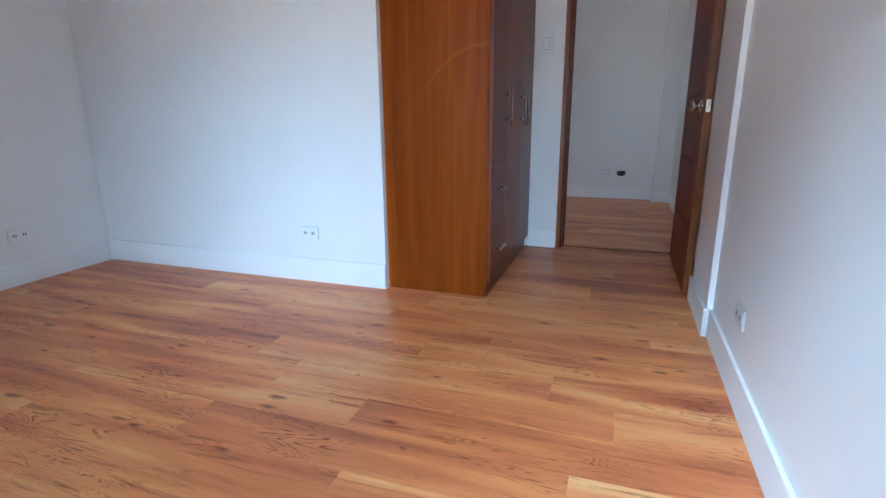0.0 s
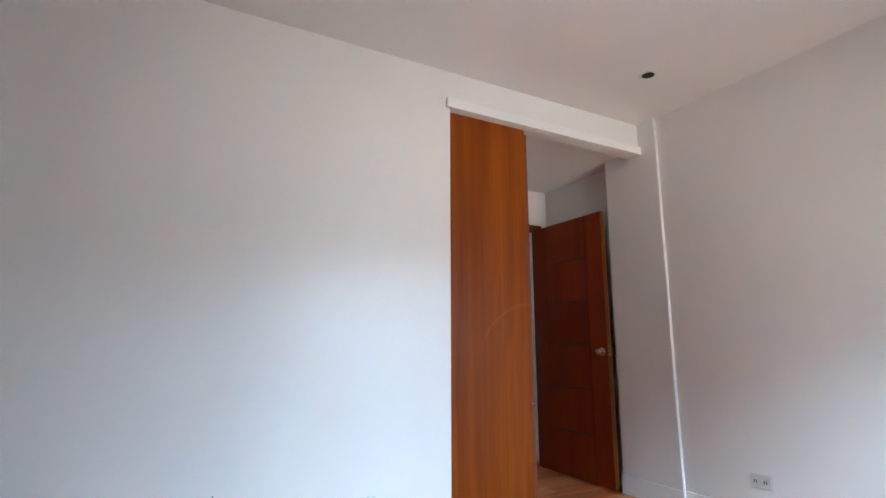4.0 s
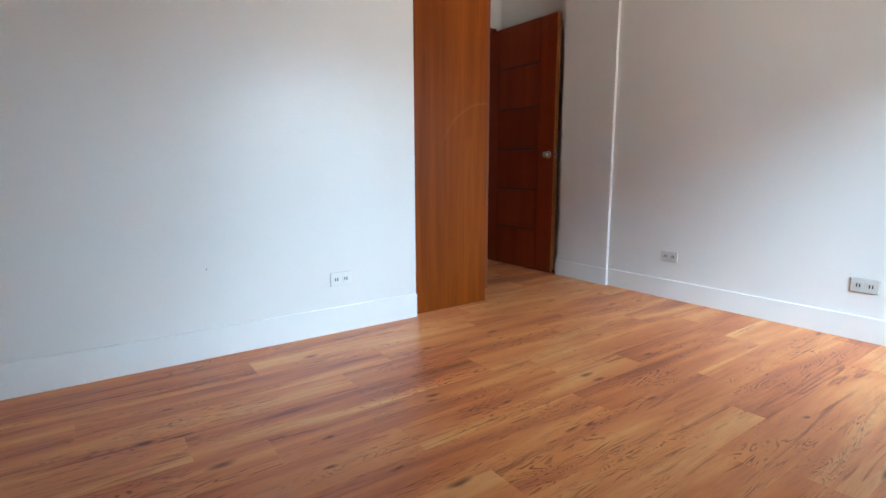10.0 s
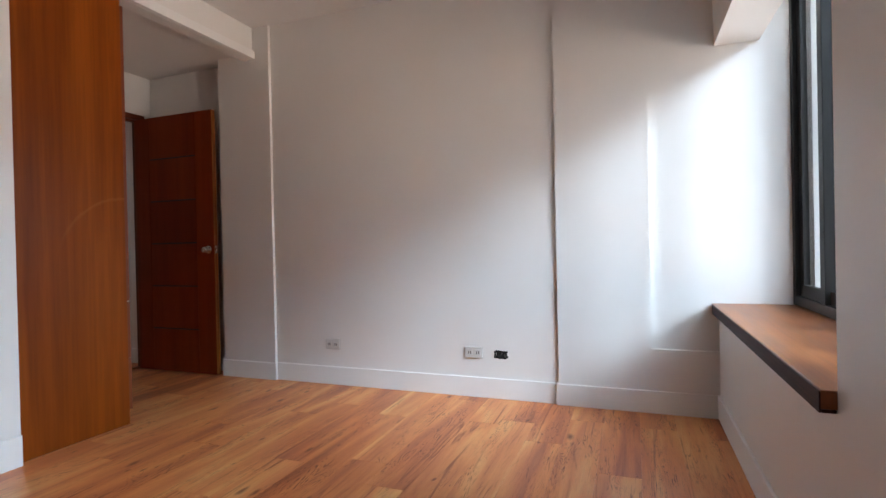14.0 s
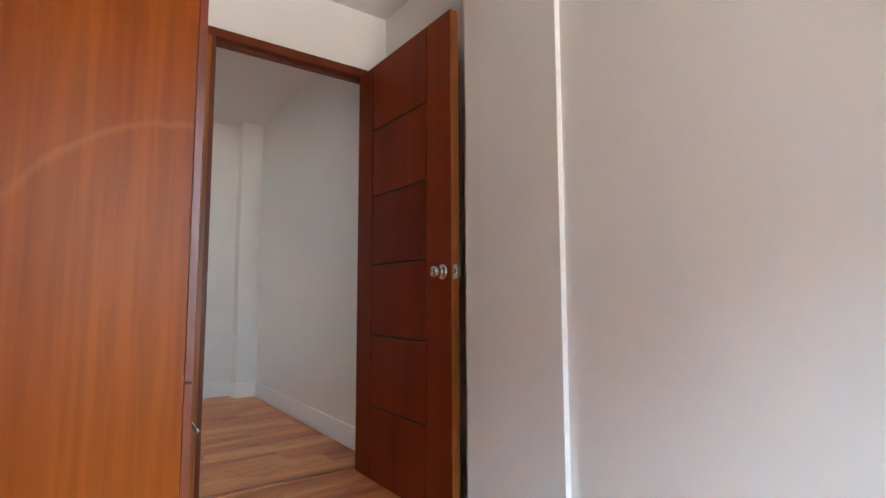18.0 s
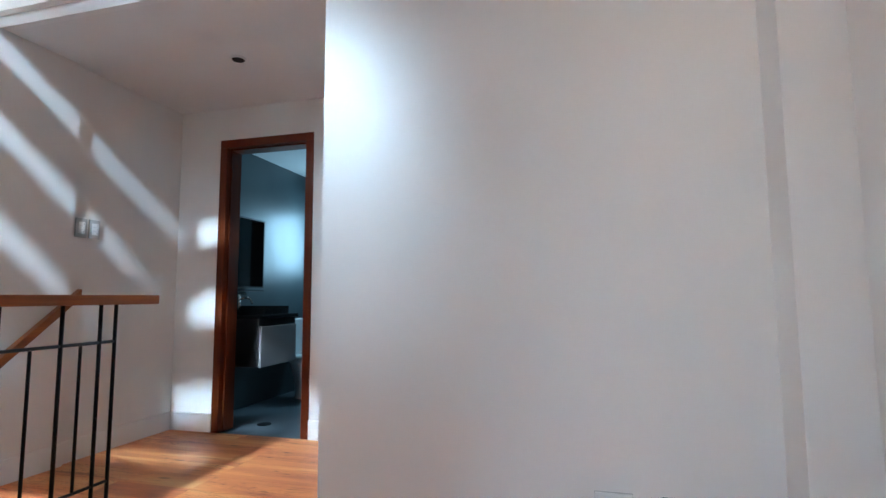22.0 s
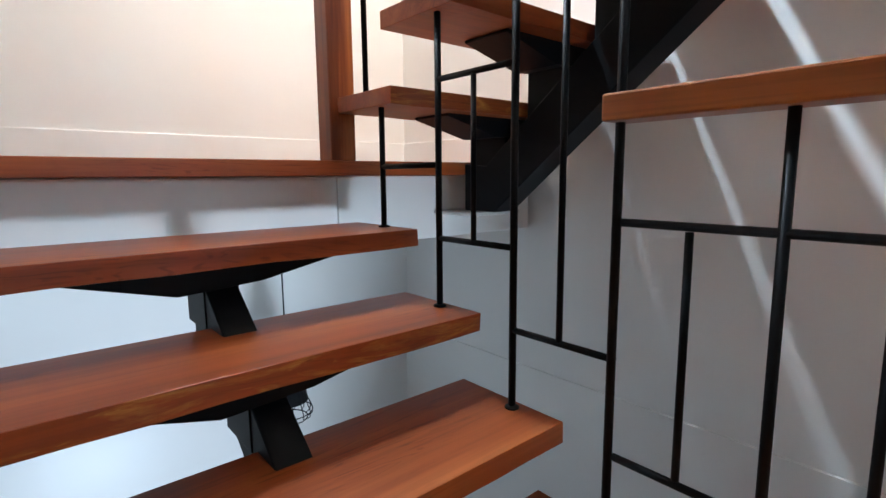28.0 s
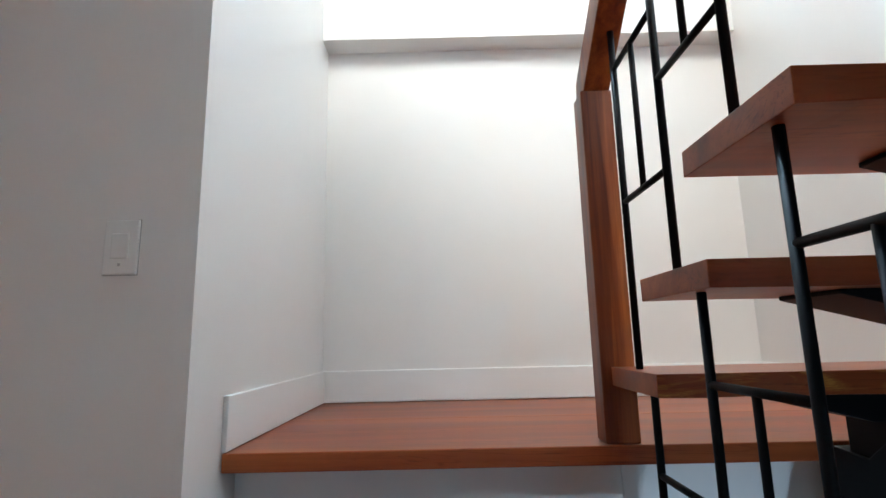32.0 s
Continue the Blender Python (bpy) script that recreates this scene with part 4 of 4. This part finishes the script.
newel = thing("newel_post", (1.065, 1.12, 0.907), "varnished red-brown wooden newel and sloping handrail", "newel")
part("post", boxes((1.037, 1.121, 1.095, 1.172, 0.907, 1.82)), NEWEL, newel, "", 0.004)
bm = bmesh.new()
prism(bm, [(1.092, 1.82), (1.172, 1.82), (1.19, 1.835), (3.5, 1.835 + 2.31 * us), (3.5, 1.91 + 2.31 * us), (1.10, 1.875)], "x", 1.042, 1.112)
part("handrail", bm, NEWEL, newel, "", 0.003)
for k in range(9):
    y, top = 1.29 + k * URUN, 1.088 + k * URISE
    bar(newel, "post", (1.07, y, top), (1.07, y, 1.835 + (y - 1.19) * us), 0.008)
    lo = top + 0.385
    bar(newel, "lower_bar", (1.07, y, lo), (1.07, y + URUN, lo))
    bar(newel, "upper_bar", (1.07, y, lo + 0.34), (1.07, y + URUN, lo + 0.34))
    bar(newel, "baluster", (1.07, y + URUN / 2, lo), (1.07, y + URUN / 2, lo + 0.34), 0.0065)


# wall handrail of the descending flight
hr = thing("wall_handrail", (0.22, 3.5, 0.3), "orange-brown wooden handrail on steel brackets", "handrail")
bm = bmesh.new()
prism(bm, [(4.30, 0.975), (4.30, 1.03), (2.20, 1.03 - 2.1 * 0.86), (2.20, 0.975 - 2.1 * 0.86)], "x", 0.205, 0.25)
part("rail", bm, RAILWOOD, hr, "", 0.005)
for y in (3.72, 2.95):
    z = 0.975 - (4.30 - y) * 0.86
    bm = bmesh.new()
    rod(bm, (0.228, y, z), (0.228, y, z - 0.09), 0.0065)
    rod(bm, (0.228, y, z - 0.09), (0.138, y, z - 0.09), 0.0065)
    part("bracket", bm, STEEL, hr, "", 0, True)

# pendant lamp under the landing
lamp = thing("pendant_lamp", (1.057, 0.6, -0.17), "black pendant lamp with a wire cage", "lamp")
bm = bmesh.new()
rod(bm, (1.057, 0.6, 0.633), (1.057, 0.6, 0.15), 0.003, 6)
part("cord", bm, BLACK, lamp)
bm = bmesh.new()
turned(bm, [(0.162, 0.006), (0.156, 0.024), (0.142, 0.04), (0.12, 0.046), (-0.06, 0.08), (-0.058, 0.077)], (1.057, 0.6, 0.0), "z", 24)
part("shade", bm, STEEL, lamp, "matt black metal shade", 0, True)
for k in range(14):
    a = 2 * math.pi * k / 14
    bm = bmesh.new()
    c, q = math.cos(a), math.sin(a)
    pts = [(1.057 + r * c, 0.6 + r * q, z) for r, z in ((0.079, -0.058), (0.09, -0.085), (0.096, -0.105), (0.092, -0.126), (0.074, -0.137))]
    for p, r in zip(pts, pts[1:]):
        rod(bm, p, r, 0.002, 5)
    part("cage_wire", bm, STEEL, lamp)
for r, z in ((0.096, -0.105), (0.074, -0.137)):
    bm = bmesh.new()
    for k in range(20):
        a, b2 = 2 * math.pi * k / 20, 2 * math.pi * (k + 1) / 20
        rod(bm, (1.057 + r * math.cos(a), 0.6 + r * math.sin(a), z), (1.057 + r * math.cos(b2), 0.6 + r * math.sin(b2), z), 0.0024, 5)
    part("cage_ring", bm, STEEL, lamp)

# ---- bathroom ----
door_frame("bathroom_door_frame", 0.5, 1.29, 5.143, 5.30, 2.17, 0.06, "red-brown varnished wooden bathroom door frame")
van = thing("vanity", (0.36, 5.85, 0.41), "wall-hung charcoal vanity with a pale grey drawer", "vanity")
part("carcass", boxes((0.131, 0.575, 5.575, 6.13, 0.41, 0.80)), VANITYBODY, van, "", 0.002)
part("drawer_front", boxes((0.576, 0.594, 5.585, 6.12, 0.405, 0.735)), VANITYFRONT, van, "pale grey drawer front", 0.002)
part("countertop", boxes((0.131, 0.60, 5.565, 6.14, 0.80, 0.83)), VANITYTOP, van, "black stone top", 0.003)
basin = thing("wash_basin", (0.35, 5.86, 0.83), "dark low vessel basin on the vanity", "basin")
part("bowl", boxes((0.17, 0.56, 5.68, 6.04, 0.831, 0.845), (0.17, 0.19, 5.68, 6.04, 0.845, 0.90), (0.54, 0.56, 5.68, 6.04, 0.845, 0.90), (0.19, 0.54, 5.68, 5.70, 0.845, 0.90), (0.19, 0.54, 6.02, 6.04, 0.845, 0.90)), VANITYTOP, basin)
tap = thing("basin_tap", (0.32, 5.62, 0.83), "chrome basin tap with a curved spout", "tap")
bm = bmesh.new()
rod(bm, (0.34, 5.63, 0.83), (0.34, 5.63, 1.0), 0.014, 14)
part("body", bm, CHROME, tap, "", 0, True)
bm = bmesh.new()
pts = [(0.34, 5.63, 0.955), (0.39, 5.63, 0.975), (0.44, 5.63, 0.97), (0.465, 5.63, 0.945), (0.47, 5.63, 0.92)]
for p, q in zip(pts, pts[1:]):
    rod(bm, p, q, 0.009, 10)
part("spout", bm, CHROME, tap, "", 0, True)
part("lever", boxes((0.32, 0.41, 5.622, 5.638, 1.0, 1.01)), CHROME, tap, "", 0.002)
cab = thing("mirror_cabinet", (0.22, 5.82, 1.06), "black open cabinet with a narrow mirror", "cabinet")
part("back", boxes((0.131, 0.14, 5.61, 6.03, 1.06, 1.68)), VANITYBODY, cab)
for d in ((0.14, 0.30, 5.61, 5.622, 1.06, 1.68), (0.14, 0.30, 6.018, 6.03, 1.06, 1.68), (0.14, 0.30, 5.622, 6.018, 1.06, 1.072), (0.14, 0.30, 5.622, 6.018, 1.668, 1.68), (0.14, 0.29, 5.622, 5.68, 1.38, 1.392)):
    part("panel", boxes(d), VANITYBODY, cab)
part("mirror", boxes((0.285, 0.292, 5.68, 5.84, 1.074, 1.666)), MIRROR, cab, "narrow mirror strip")
shelf = thing("glass_shelf", (0.2, 5.8, 1.03), "thin dark shelf under the mirror cabinet", "shelf")
part("board", boxes((0.131, 0.30, 5.59, 6.03, 1.03, 1.042)), VANITYBODY, shelf)
drain = thing("floor_drain", (0.69, 5.52, -0.02), "round steel floor drain", "drain")
bm = bmesh.new()
turned(bm, [(0.0, 0.055), (0.004, 0.05), (0.004, 0.001)], (0.69, 5.52, -0.0195), "z", 20)
part("grate", bm, STEEL, drain)


def toilet():
    t = thing("toilet", (0.42, 6.62, -0.02), "white ceramic toilet past the vanity", "toilet")
    bm = bmesh.new()
    turned(bm, [(0.0, 0.13), (0.05, 0.12), (0.2, 0.14), (0.34, 0.185), (0.39, 0.195)], (0.45, 6.6, -0.02), "z", 24)
    part("bowl", bm, CERAMIC, t, "", 0, True)
    bm = bmesh.new()
    turned(bm, [(0.0, 0.2), (0.02, 0.205), (0.035, 0.19)], (0.45, 6.6, 0.372), "z", 28)
    part("seat", bm, CERAMIC, t, "", 0, True)
    part("tank", boxes((0.131, 0.3, 6.43, 6.77, 0.37, 0.76)), CERAMIC, t, "", 0.02)


toilet()


# ---- floor planks ----
PLANKS = {}


def plank(parent, x0, x1, y0, y1):
    key = (round(x1 - x0, 3), round(y1 - y0, 3))
    if key not in PLANKS:
        w, d = key[0] / 2 - 0.0001, key[1] / 2 - 0.0001
        bm = boxes((-w, w, -d, d, -0.012, 0.0))
        bmesh.ops.bevel(bm, geom=[e for e in bm.edges if e.verts[0].co.z > -0.001 and e.verts[1].co.z > -0.001], offset=0.0005, segments=1, affect="EDGES")
        PLANKS[key] = mesh_of("plank", bm, FLOOR)
    ob = new("plank", PLANKS[key])
    ob.location = ((x0 + x1) / 2, (y0 + y1) / 2, 0.0)
    ob.parent = parent


def plank_floor(name, areas, label, width=0.182, length=1.22):
    fl = thing(name, (0, 0, 0), label, "floor")
    tagged(fl, kind="structure")
    rng = random.Random(11)
    offsets = [rng.uniform(0, length) for _ in range(90)]
    for x0, x1, y0, y1 in areas:
        row = math.floor(y0 / width)
        while row * width < y1 - 1e-6:
            a, b = max(y0, row * width), min(y1, (row + 1) * width)
            x = x0 - offsets[row % 90]
            while b - a > 0.01 and x < x1 - 1e-6:
                u, v = max(x, x0), min(x + length, x1)
                if v - u > 0.02:
                    plank(fl, u, v, a, b)
                x += length
            row += 1


plank_floor("floor_bedroom", [(0.0, 3.79, -3.15, 0.0), (2.715, 3.90, 0.0, 1.3), (2.139, 2.715, 0.0, 0.036)], "orange-brown laminate plank floor")
plank_floor("floor_hall", [(2.043, 3.90, 1.3, 2.25), (1.173, 3.90, 2.25, 3.755), (1.173, 2.125, 3.755, 5.15), (0.137, 1.173, 3.79, 5.15)], "orange-brown laminate plank hall floor")
